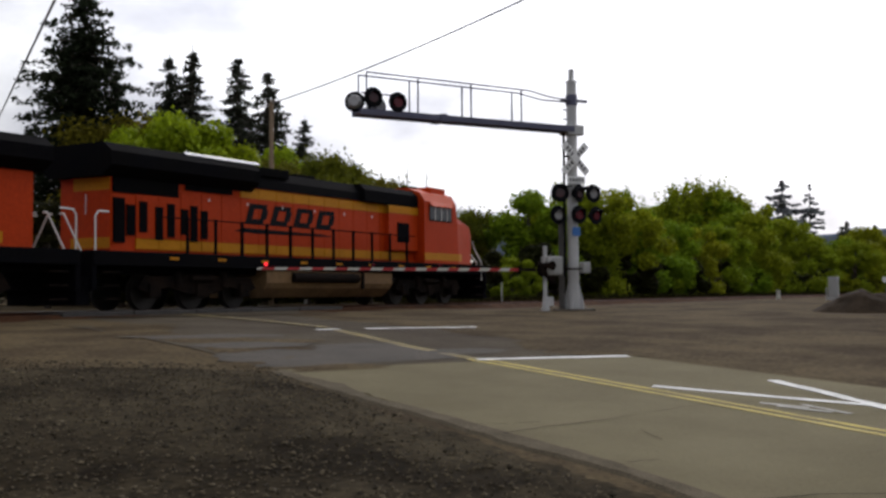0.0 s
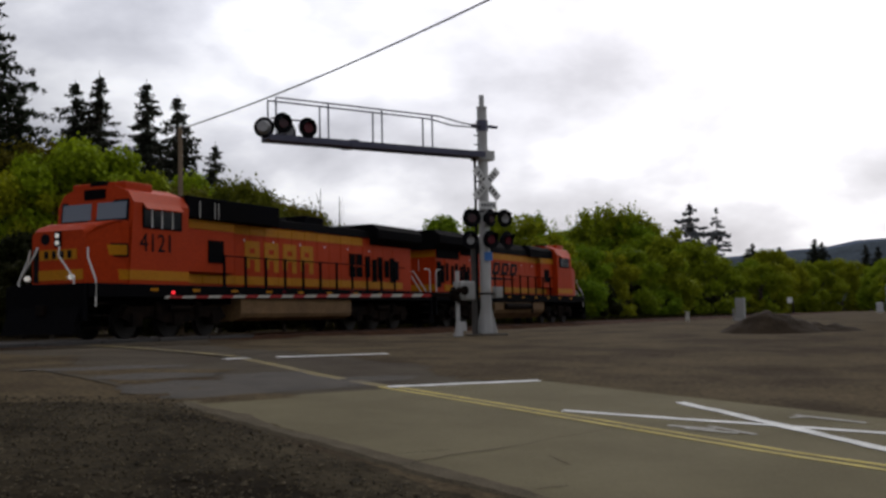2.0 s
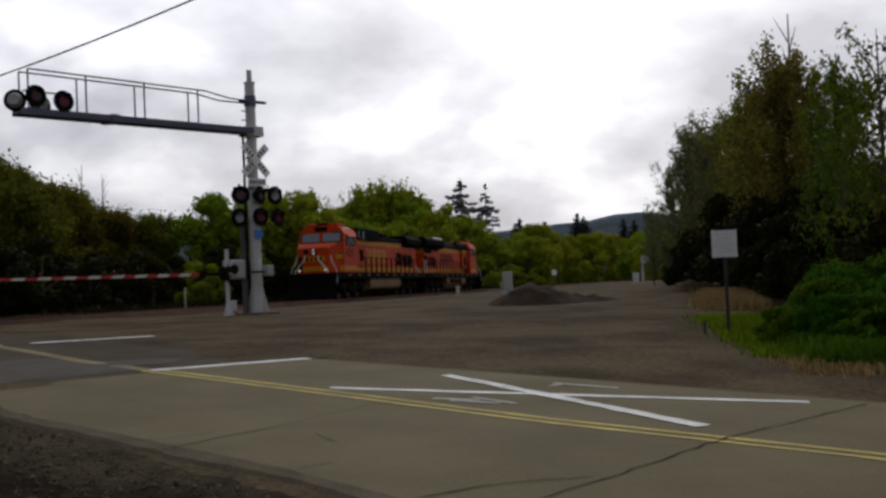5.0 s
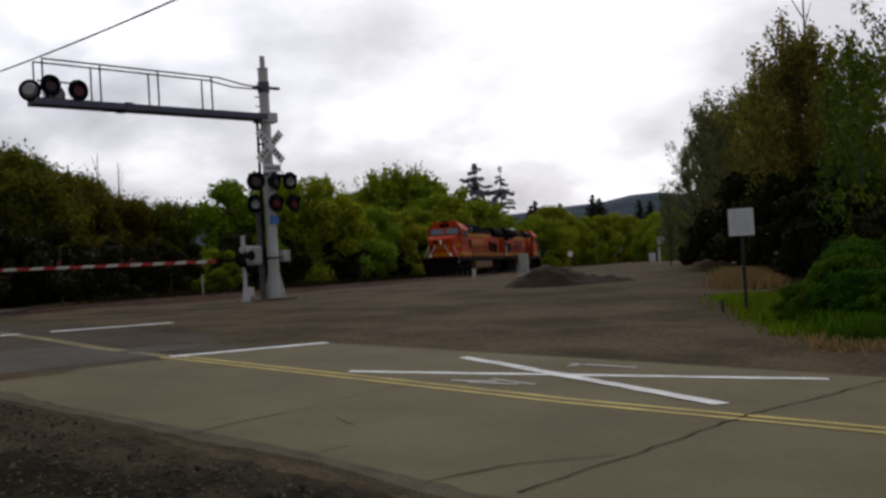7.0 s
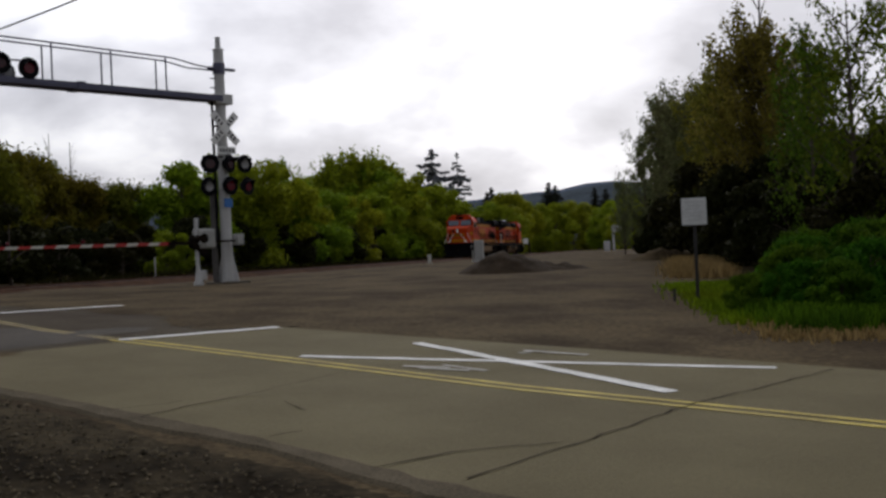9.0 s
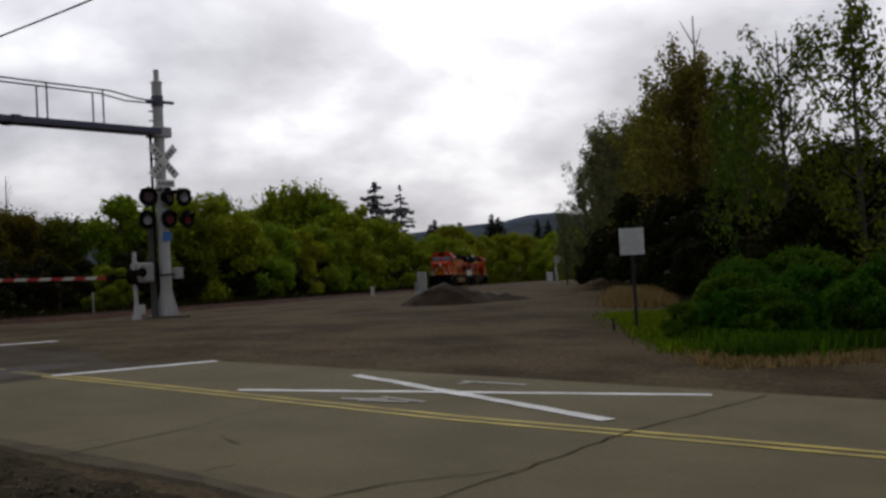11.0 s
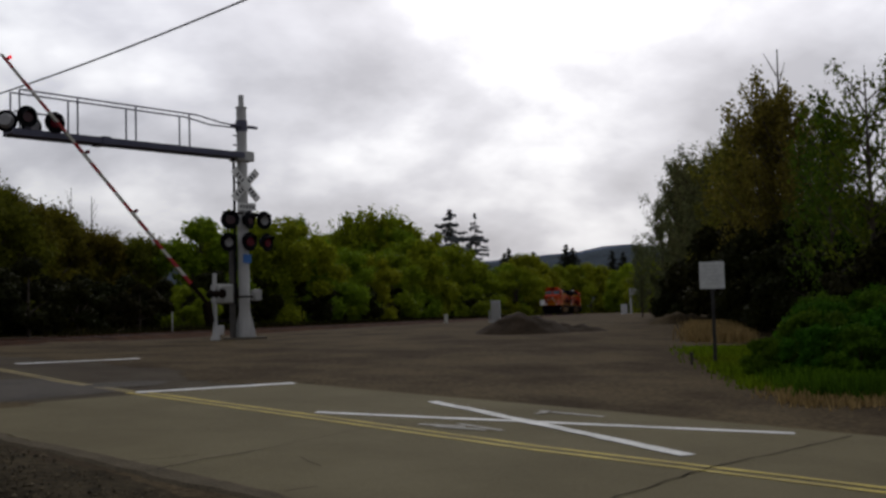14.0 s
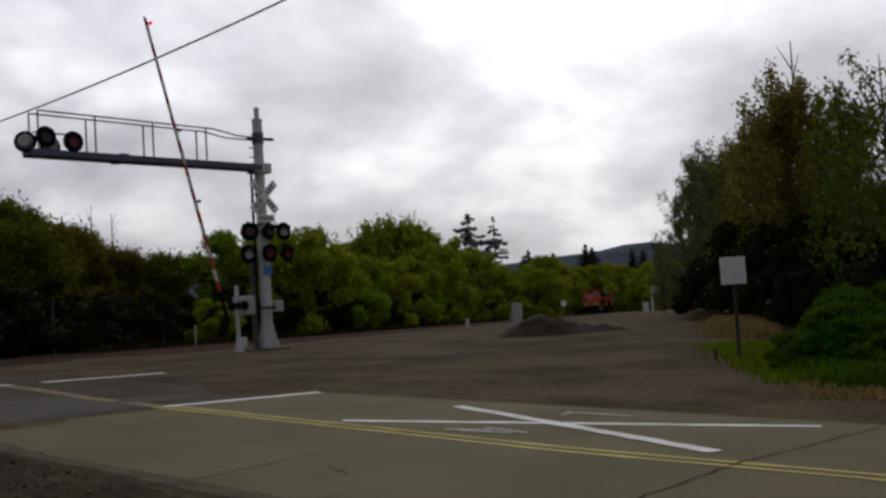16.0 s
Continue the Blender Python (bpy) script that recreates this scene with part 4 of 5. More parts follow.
def build_signal():
    ob = empty("railroad_crossing_signal", pose(MAST.x, MAST.y, MAST_Z, 0, 0, ROAD_TURN))
    tagged(ob, "galvanised crossing signal mast with overhead light cantilever and crossbuck", "crossing signal")
    # x to the right of the road, y to the track; z from the ground
    bm = rod(bmesh.new(), (0, 0, 0.35), (0, 0, 7.42), 0.18, 0.16, 20)
    part("mast", bm, GALV, ob, "grey tubular steel mast")
    bm = rod(bmesh.new(), (0, 0, 7.42), (0, 0, 7.46), 0.19, 0.17, 16)
    rod(bm, (0, 0, 7.46), (0, 0, 7.84), 0.085, segs=12)
    part("mast_cap", bm, GALV, ob)
    bm = rod(bmesh.new(), (0, 0, -0.1), (0, 0, 0.85), 0.22, 0.19, 12)
    for k in range(4):
        a = radians(45 + 90 * k)
        d = Vector((math.cos(a), math.sin(a), 0))
        n = Vector((-d.y, d.x, 0)) * 0.02
        pts = [d * 0.18, d * 0.36, d * 0.33 + Vector((0, 0, 0.2)), d * 0.19 + Vector((0, 0, 0.82))]
        lo, hi = [bm.verts.new(p - n) for p in pts], [bm.verts.new(p + n) for p in pts]
        bm.faces.new(lo), bm.faces.new(hi[::-1])
        for i in range(4):
            j = (i + 1) % 4
            bm.faces.new((lo[j], lo[i], hi[i], hi[j]))
    bmesh.ops.recalc_face_normals(bm, faces=bm.faces[:])
    part("mast_base", bm, GALV, ob, "flared bolted base")
    bm = box(bmesh.new(), -0.5, 0.5, -0.5, 0.5, -0.3, 0.05, 0.03)
    part("footing", bm, material("footing", (0.10, 0.085, 0.065), 0.9), ob)
    # second conduit behind the mast
    part("conduit", rod(bmesh.new(), (-0.33, 0.18, 0.0), (-0.33, 0.18, 3.1), 0.10, segs=10), material("dark_conduit", (0.085, 0.078, 0.072), 0.7), ob)
    part("ladder_rail", rod(bmesh.new(), (-0.40, -0.1, 1.1), (-0.40, -0.1, 5.75), 0.042, segs=8), BLACK, ob)
    part("ladder_clip", box(bmesh.new(), -0.4, -0.1, -0.12, -0.08, 4.95, 5.0), BLACK, ob)
    # overhead arm
    z0, z1 = 5.80, 6.95
    bm = box(bmesh.new(), -7.75, -0.1, -0.26, 0.26, z0, z0 + 0.06, 0.01)
    box(bm, -7.75, -0.1, -0.30, -0.24, z0 - 0.04, z0 + 0.14)
    box(bm, -7.75, -0.1, 0.24, 0.30, z0 - 0.04, z0 + 0.14)
    part("walkway", bm, BEAM, ob, "blue-grey steel walkway beam")
    part("splice_plate", box(bmesh.new(), -5.1, -4.85, -0.33, 0.33, z0 - 0.06, z0 + 0.17), BEAM, ob)
    for y in (-0.27, 0.27):
        bm = tube(bmesh.new(), [(-7.55, y, z1 + 0.06), (-1.9, y, z1 - 0.0), (-1.0, y, z1 - 0.14), (-0.1, y * 0.5, z1 - 0.16)], 0.025)
        part("top_rail", bm, BEAM, ob)
        for x in (-7.55, -5.85, -4.0, -2.15):
            part("rail_post", rod(bmesh.new(), (x, y, z0), (x, y, z1 + 0.05 - (x + 7.55) * 0.009), 0.026, segs=8), BEAM, ob)
    bm = box(bmesh.new(), -0.32, 0.32, -0.24, 0.24, z0 - 0.12, z0 + 0.2, 0.02)
    part("arm_clamp", bm, GALV, ob)
    bm = box(bmesh.new(), -0.4, 0.6, -0.07, 0.07, z1 - 0.16, z1 - 0.08, 0.01)
    rod(bm, (0, 0, z1 - 0.3), (0, 0, z1 + 0.05), 0.19, segs=16)
    part("guy_bracket", bm, BEAM, ob)
    for z in (6.2, 6.5, 7.3 - 0.55):
        part("mast_step", rod(bmesh.new(), (-0.34, 0, z), (-0.1, 0, z), 0.022, segs=6), BEAM, ob)
    # overhead lights
    part("light_bar", rod(bmesh.new(), (-7.6, -0.05, 6.44), (-6.5, -0.05, 6.44), 0.025, segs=8), BEAM, ob)
    lamp(ob, -7.35, -0.30, 6.28, 1, False)
    lamp(ob, -6.55, -0.30, 6.20, 1, True)
    lamp(ob, -7.80, 0.0, 6.16, -1, None, -35)
    lamp(ob, -6.98, 0.2, 6.12, -1, None, 0)
    # crossbuck with bars of lettering
    xb = part("crossbuck", box(bmesh.new(), -0.66, 0.66, -0.012, 0.012, -0.125, 0.125), SIGN_WHITE, ob, "white crossbuck blade")
    xb.matrix_basis = pose(-0.06, -0.24, 4.90, 0, -45, 0)
    xb2 = part("crossbuck", box(bmesh.new(), -0.66, 0.66, -0.012, 0.012, -0.125, 0.125), SIGN_WHITE, ob, "white crossbuck blade")
    xb2.matrix_basis = pose(-0.06, -0.27, 4.90, 0, 45, 0)
    for host in (xb, xb2):
        for k in (-0.46, -0.33, -0.2, 0.2, 0.33, 0.46):
            part("letter_bar", box(bmesh.new(), k - 0.032, k + 0.032, -0.017, -0.0125, -0.07, 0.07), BAR, host)
    part("lower_plate", box(bmesh.new(), -0.38, 0.32, -0.26, -0.235, 4.08, 4.32), SIGN_WHITE, ob, "small white plate under the crossbuck")
    for k in range(5):
        part("letter_bar", box(bmesh.new(), -0.30 + k * 0.12, -0.23 + k * 0.12, -0.266, -0.2605, 4.14, 4.26), BAR, ob)
    # lower lights
    part("crossarm", rod(bmesh.new(), (-0.85, -0.12, 4.0), (0.75, -0.12, 4.0), 0.03, segs=8), BLACK, ob)
    lamp(ob, -0.68, -0.25, 3.76, 1, False, -25)
    lamp(ob, 0.03, -0.30, 3.78, 1, False, 20)
    lamp(ob, 0.72, -0.15, 3.80, 1, None)
    lamp(ob, -0.70, -0.15, 3.06, 1, None)
    lamp(ob, 0.0, -0.32, 3.08, 1, True)
    lamp(ob, 0.74, -0.25, 3.08, 1, True, 12)
    part("mast_plate", box(bmesh.new(), -0.17, 0.13, -0.23, -0.19, 2.40, 2.68), BLUE, ob, "blue notice plate")
    return ob


build_signal()
GATE_V, GATE_Z = -1.9, 2.58


def build_gate_machine():
    p = at_mast(-1.0, -0.45)
    ob = empty("gate_mechanism", pose(p.x, p.y, ground(p.x, p.y), 0, 0, ROAD_TURN))
    tagged(ob, "grey crossing gate mechanism on a short post beside the mast", "gate mechanism")
    bm = rod(bmesh.new(), (-0.44, 0, 0.0), (-0.44, 0, 2.05), 0.065, segs=14)
    part("post", bm, GALV, ob)
    bm = rod(bmesh.new(), (-0.44, 0, 0), (-0.44, 0, 0.10), 0.15, segs=12)
    rod(bm, (-0.42, 0, 0.1), (-0.42, 0, 0.42), 0.12, 0.09, segs=12)
    box(bm, -0.42, -0.18, -0.1, 0.1, 0.15, 0.45, 0.03)
    part("base_casting", bm, GALV, ob)
    part("machine_case", box(bmesh.new(), -0.46, 0.10, -0.22, 0.22, 1.12, 1.72, 0.05), ALU, ob, "pale grey machine case")
    part("case_lid", box(bmesh.new(), -0.30, 0.07, -0.245, -0.22, 1.17, 1.67, 0.01), ALU, ob)
    part("spindle", rod(bmesh.new(), (-0.38, -0.32, 1.42), (-0.38, 0.32, 1.42), 0.15, segs=12), GRIME, ob)
    part("top_lug", box(bmesh.new(), -0.5, -0.38, -0.29, -0.2, 1.2, 1.64, 0.03), ALU, ob)
    part("junction_box", box(bmesh.new(), 1.02, 1.28, -0.1, 0.15, 1.2, 1.55, 0.02), ALU, ob)
    part("box_arm", box(bmesh.new(), 0.08, 1.04, 0.0, 0.06, 1.3, 1.36), GRIME, ob)


build_gate_machine()


def build_gate():
    """The arm lies along its own -x from the pivot."""
    ob = empty("barrier_gate")
    tagged(ob, "red and white striped crossing barrier with small lamps", "barrier gate")
    part("arm_root", box(bmesh.new(), -0.6, 0.25, -0.04, 0.04, -0.08, 0.02, 0.01), GRIME, ob)
    bm = prism(bmesh.new(), [(0.2, -0.14), (0.2, 0.08), (0.75, -0.28), (0.75, -0.5)], -0.12, -0.06)
    prism(bm, [(0.2, -0.14), (0.2, 0.08), (0.75, -0.28), (0.75, -0.5)], 0.06, 0.12)
    part("counterweight", bm, GRIME, ob, "dark counterweight arms")
    x, i = -0.55, 0
    while x > -9.0:
        x2 = max(x - 0.365, -9.05)
        h = 0.050 - 0.018 * (-x / 9)
        part("stripe", prism(bmesh.new(), [(x2 + 0.002 - h, -h - 0.03), (x - 0.002 - h, -h - 0.03), (x - 0.002 + h, h - 0.03), (x2 + 0.002 + h, h - 0.03)], -0.03, 0.03), RED if i % 2 == 0 else WHITE, ob)
        x, i = x2, i + 1
    for k, x in enumerate((-8.85, -5.6, -3.4)):
        host = part("gate_lamp", rod(bmesh.new(), (x, 0, 0.03), (x, 0, 0.12), 0.045, segs=10), BLACK, ob)
        part("lens", rod(bmesh.new(), (x, -0.04, 0.09), (x, -0.075, 0.09), 0.05, segs=12), TIP_RED if k == 0 else LENS_RED, host)
    return ob


GATE = build_gate()


# ---- small trackside things ----
def build_notice():
    x, y = 11.51, 19.67
    g = ground(x, y)
    ob = empty("notice_sign", pose(x, y, g - 0.05, 0, 0, -28))
    tagged(ob, "square pale sign on a thin dark post in the grass", "sign")
    part("sign_panel", box(bmesh.new(), -0.245, 0.245, -0.035, -0.02, 1.58, 2.12, 0.004), SIGN_GREY, ob, "weathered pale square panel")
    part("post", box(bmesh.new(), -0.035, 0.035, -0.02, 0.03, 0, 2.05), POST_DARK, ob)
    for k in range(6):
        part("text_bar", box(bmesh.new(), -0.18 + 0.03 * (k % 2), 0.18 - 0.04 * (k % 3), -0.0385, -0.0355, 2.03 - k * 0.07, 2.045 - k * 0.07), FAINT, ob)
    part("stub", box(bmesh.new(), -0.48, -0.43, 0.1, 0.14, 0.0, 0.32), POST_DARK, ob)


build_notice()


def build_relay_box():
    x, y = 21.8, 62.3
    g = ground(x, y)
    ob = empty("relay_cabinet", pose(x, y, g, 0, 0, -30))
    tagged(ob, "small pale metal relay cabinet beside the track", "cabinet")
    part("body", box(bmesh.new(), -0.22, 0.28, -0.24, 0.24, 0.1, 1.28, 0.03), ALU, ob)
    part("door", box(bmesh.new(), -0.18, 0.24, -0.262, -0.24, 0.2, 1.18, 0.01), ALU, ob)
    part("plinth", box(bmesh.new(), -0.27, 0.33, -0.29, 0.29, -0.05, 0.12), GALV, ob)
    part("pipe", rod(bmesh.new(), (-0.36, 0, 0), (-0.36, 0, 0.7), 0.05), ALU, ob)


build_relay_box()


def build_marker(x, y, h, w=0.06):
    ob = empty("marker_post", pose(x, y, ground(x, y)))
    tagged(ob, "short white marker post beside the track", "post", "marker posts")
    part("post", box(bmesh.new(), -w, w, -w, w, -0.05, h, 0.015), WHITE, ob)
    part("cap", box(bmesh.new(), -w * 1.3, w * 1.3, -w * 1.3, w * 1.3, h, h + 0.04, 0.01), WHITE, ob)


for row in [(20.1, 66.9, 0.52, 0.10), (3.0, 59.9, 1.05, 0.03), (-12.1, 58.8, 1.1, 0.06), (-7.6, 59.8, 0.55, 0.09)]:
    build_marker(*row)


def build_far_signal():
    x, y = 66.2, 134.6
    ob = empty("trackside_signal", pose(x, y, ground(x, y), 0, 0, -30))
    tagged(ob, "pale trackside signal mast far along the line", "signal")
    part("mast", rod(bmesh.new(), (0, 0, 0), (0, 0, 3.2), 0.16), GALV, ob)
    part("head", box(bmesh.new(), -0.1, 1.2, -0.2, 0.2, 2.5, 3.4, 0.05), ALU, ob)
    part("case", box(bmesh.new(), -1.3, -0.5, -0.4, 0.4, 0, 1.3, 0.03), GALV, ob)


build_far_signal()


def build_far_sign():
    x, y = 48.1, 120.8
    ob = empty("white_sign", pose(x, y, ground(x, y), 0, 0, -25))
    tagged(ob, "small white sign on a post far along the track", "sign")
    part("post", box(bmesh.new(), -0.03, 0.03, -0.05, 0.05, 0, 1.6), POST_DARK, ob)
    part("sign_panel", box(bmesh.new(), -0.27, 0.27, -0.08, -0.05, 1.35, 1.95, 0.01), SIGN_WHITE, ob)


build_far_sign()


def heap(name, x, y, rx, ry, h, turn, mat, label):
    bm = bmesh.new()
    n, m2 = 64, 22
    rings = []
    for j in range(m2 + 1):
        r = j / m2
        ring = []
        for i in range(n):
            a = 2 * math.pi * i / n
            rr = r * (1 + 0.14 * noise.noise((math.cos(a) * 1.5, math.sin(a) * 1.5, x)))
            px, py = rr * rx * math.cos(a), rr * ry * math.sin(a)
            z = h * (1 - r ** 1.9) * (1 - 0.15 * r) * (1 + 0.35 * noise.noise((px * 0.9, py * 0.9, 2))) + 0.13 * noise.noise((px * 3.2, py * 3.2, 9)) * (1 - r)
            ring.append(bm.verts.new((px, py, z - 0.06)))
        rings.append(ring)
    for a, b in zip(rings[:-1], rings[1:]):
        for i in range(n):
            k = (i + 1) % n
            bm.faces.new((a[i], b[i], b[k], a[k]))
    bmesh.ops.remove_doubles(bm, verts=bm.verts[:], dist=0.0005)
    bmesh.ops.recalc_face_normals(bm, faces=bm.faces[:])
    ob = part(name, bm, mat)
    ob.matrix_basis = pose(x, y, ground(x, y), 0, 0, turn)
    tagged(ob, label, "gravel heap", kind="stuff")


heap("gravel_heap", 12.85, 33.9, 1.72, 1.35, 0.68, -20, PILE, "low heap of dark gravel on the lot")
heap("gravel_heap", 14.7, 34.6, 1.5, 0.9, 0.3, -25, PILE, "low spread of dark gravel beside the heap")
heap("gravel_heap", 22.3, 40.7, 1.7, 1.2, 0.5, -15, GRAVEL, "low brown heap of gravel by the trees")


# ---- utility pole and wires ----
def wire(name, a, b, sag, r, label):
    a, b = Vector(a), Vector(b)
    pts = []
    for i in range(25):
        f = i / 24
        p = a.lerp(b, f)
        p.z -= sag * 4 * f * (1 - f)
        pts.append(p)
    verts, faces = [], []
    side = (b - a).cross(Vector((0, 0, 1))).normalized()
    for p in pts:
        for k in range(6):
            c = p + side * r * math.cos(k * math.pi / 3) + Vector((0, 0, r * math.sin(k * math.pi / 3)))
            verts.append(c)
    for i in range(len(pts) - 1):
        for k in range(6):
            m = (k + 1) % 6
            faces.append((i * 6 + k, i * 6 + m, i * 6 + 6 + m, i * 6 + 6 + k))
    ob = raw(name, verts, faces, WIRE)
    tagged(ob, label, "wire")


def build_pole(x, y, top, label):
    ob = empty("utility_pole", pose(x, y, 1.2))
    tagged(ob, label, "utility pole")
    part("pole", rod(bmesh.new(), (0, 0, -0.2), (0, 0, top - 1.2), 0.125, 0.10, 14), WOOD, ob)
    part("insulator", rod(bmesh.new(), (0, 0, top - 1.2), (0, 0, top - 1.05), 0.05), WHITE, ob)
    part("bracket", box(bmesh.new(), -0.05, 0.3, -0.04, 0.04, top - 1.75, top - 1.65), GRIME, ob)


build_pole(-8.15, 51.4, 10.85, "weathered wooden utility pole behind the track")
wire("overhead_cable", (-8.1, 51.35, 10.8), (4.67, 29.65, 11.03), 0.25, 0.03, "thin grey overhead cable from the pole")
wire("overhead_cable", (4.67, 29.65, 11.03), (15.4, 0.4, 9.0), 0.15, 0.03, "thin grey overhead cable above the road")
wire("guy_wire", (-6.5, 20.0, 8.9), (-33.9, 82.2, 14.0), 0.0, 0.04, "dark sagging wire before the firs")


# ---- trees ----
def leaf_quads(centres, normals, size, spread, rng):
    """Small four-cornered leaves round the given points."""
    n = len(centres)
    d = normals + rng.normal(0, spread, (n, 3))
    d /= np.linalg.norm(d, axis=1)[:, None]
    t = np.cross(d, rng.normal(0, 1, (n, 3)))
    t /= np.linalg.norm(t, axis=1)[:, None]
    b = np.cross(d, t)
    s = (size * rng.uniform(0.6, 1.4, n))[:, None]
    quad = np.stack([centres - t * s, centres - b * s * 0.55 + d * s * 0.2, centres + t * s, centres + b * s * 0.55 - d * s * 0.2], 1)
    return quad.reshape(-1, 3)


def mesh_from_quads(name, verts, mat):
    me = bpy.data.meshes.new(name)
    n = len(verts)
    me.vertices.add(n)
    me.vertices.foreach_set("co", verts.astype(np.float32).ravel())
    me.loops.add(n)
    me.loops.foreach_set("vertex_index", np.arange(n, dtype=np.int32))
    me.polygons.add(n // 4)
    me.polygons.foreach_set("loop_start", np.arange(0, n, 4, dtype=np.int32))
    me.update()
    me.validate()
    me.materials.append(mat)
    return me


def trunk_mesh(name, limbs, mat=None):
    bm = bmesh.new()
    for a, b, r1, r2 in limbs:
        rod(bm, a, b, r1, r2, 8)
    me = bpy.data.meshes.new(name)
    bm.to_mesh(me)
    bm.free()
    me.materials.append(mat or BARK)
    return me


def broadleaf(seed, mat, count=7000, leaf=0.030, wide=0.42, low=0.08, lobes=16, airy=0.25, lobe=1.0, fray=0.14):
    """A broadleaf tree one unit high: trunk and limbs, and a crown of leaves in uneven lobes."""
    rng = np.random.default_rng(seed)
    cs, rs = [], []
    for i in range(lobes):
        z = low + 0.12 + (0.86 - low - 0.12) * rng.random() ** 0.85
        reach = wide * math.sin(math.pi * min(1, max(0.08, (z - low + 0.12) / (1.12 - low)))) ** 0.7
        a = rng.uniform(0, 2 * math.pi)
        k = reach * math.sqrt(rng.random()) * 0.85
        cs.append((k * math.cos(a), k * math.sin(a), z))
        rs.append(lobe * rng.uniform(0.08, 0.17) * (1.1 - 0.35 * z))
    cs.append((rng.uniform(-.05, .05), rng.uniform(-.05, .05), 0.86))
    rs.append(0.13 * lobe)
    cs, rs = np.array(cs), np.array(rs)
    share = rng.choice(len(cs), count, p=rs ** 2 / (rs ** 2).sum())
    d = rng.normal(0, 1, (count, 3))
    d /= np.linalg.norm(d, axis=1)[:, None]
    depth = 1 - airy * rng.random(count) ** 1.5 + fray * rng.normal(0, 1, count)
    p = cs[share] + d * (rs[share] * depth)[:, None] * [1, 1, 0.85]
    p[:, 2] = np.maximum(p[:, 2], 0.01)
    crown = mesh_from_quads("crown", leaf_quads(p, d + [0, 0, 0.4], leaf, 0.6, rng), mat)
    limbs = [((0, 0, -0.02), (0.01, 0, 0.35), 0.022, 0.016), ((0.01, 0, 0.35), (0, 0.01, 0.82), 0.016, 0.005)]
    for i in range(min(9, lobes)):
        c = cs[i]
        limbs.append(((0, 0, max(0.12, c[2] * 0.5)), tuple(c), 0.009, 0.003))
    return trunk_mesh("trunk", limbs), crown


def feather(seed, mat, wide=0.16, limbs_n=52, per=6, leaves=36, low=0.06, leaf=0.0076, lift=1.3, loose=0.0135, top=0.6):
    """A young tree one unit high: upswept limbs that end in feathery tufts, with gaps between them."""
    rng = np.random.default_rng(seed)
    cs, ns = [], []
    limbs = [((0, 0, -0.02), (0.006, 0, 0.5), 0.012, 0.008), ((0.006, 0, 0.5), (0, 0.004, 0.97), 0.008, 0.0015)]
    for i in range(limbs_n):
        z = low + (0.90 - low) * (i + rng.random()) / limbs_n
        prof = min(1.0, (z - low) * 4 + 0.55) * (1 - ((z - low) / (1.0 - low)) ** 2.2) ** top
        a = i * 2.399 + rng.normal(0, 0.5)
        length = wide * prof * rng.uniform(0.45, 1.15) + 0.015
        rise = length * lift * rng.uniform(0.5, 1.3) + 0.02
        rise = min(rise, 1.0 - z)
        root, tip = np.array([0, 0, z - 0.02]), np.array([length * math.cos(a), length * math.sin(a), z + rise])
        mid = root * 0.45 + tip * 0.55 - np.array([0, 0, rise * 0.12])
        limbs.append((tuple(root), tuple(mid), 0.0034, 0.0020))
        limbs.append((tuple(mid), tuple(tip), 0.0020, 0.0005))
        for k in range(per):
            g = 0.25 + 0.77 * (k + rng.random()) / per
            c = (root + (mid - root) * g / 0.55) if g < 0.55 else mid + (tip - mid) * (g - 0.55) / 0.45
            c = c + rng.normal(0, loose * 0.9, 3) * [1, 1, 0.6]
            n = int(leaves * rng.uniform(0.3, 1.5))
            q = c + rng.normal(0, 1, (n, 3)) * [loose, loose, loose * 1.5]
            cs.append(q)
            ns.append(np.tile([math.cos(a), math.sin(a), 0.35], (n, 1)))
    crown = mesh_from_quads("crown", leaf_quads(np.concatenate(cs), np.concatenate(ns), leaf, 0.7, rng), mat)
    return trunk_mesh("trunk", limbs), crown


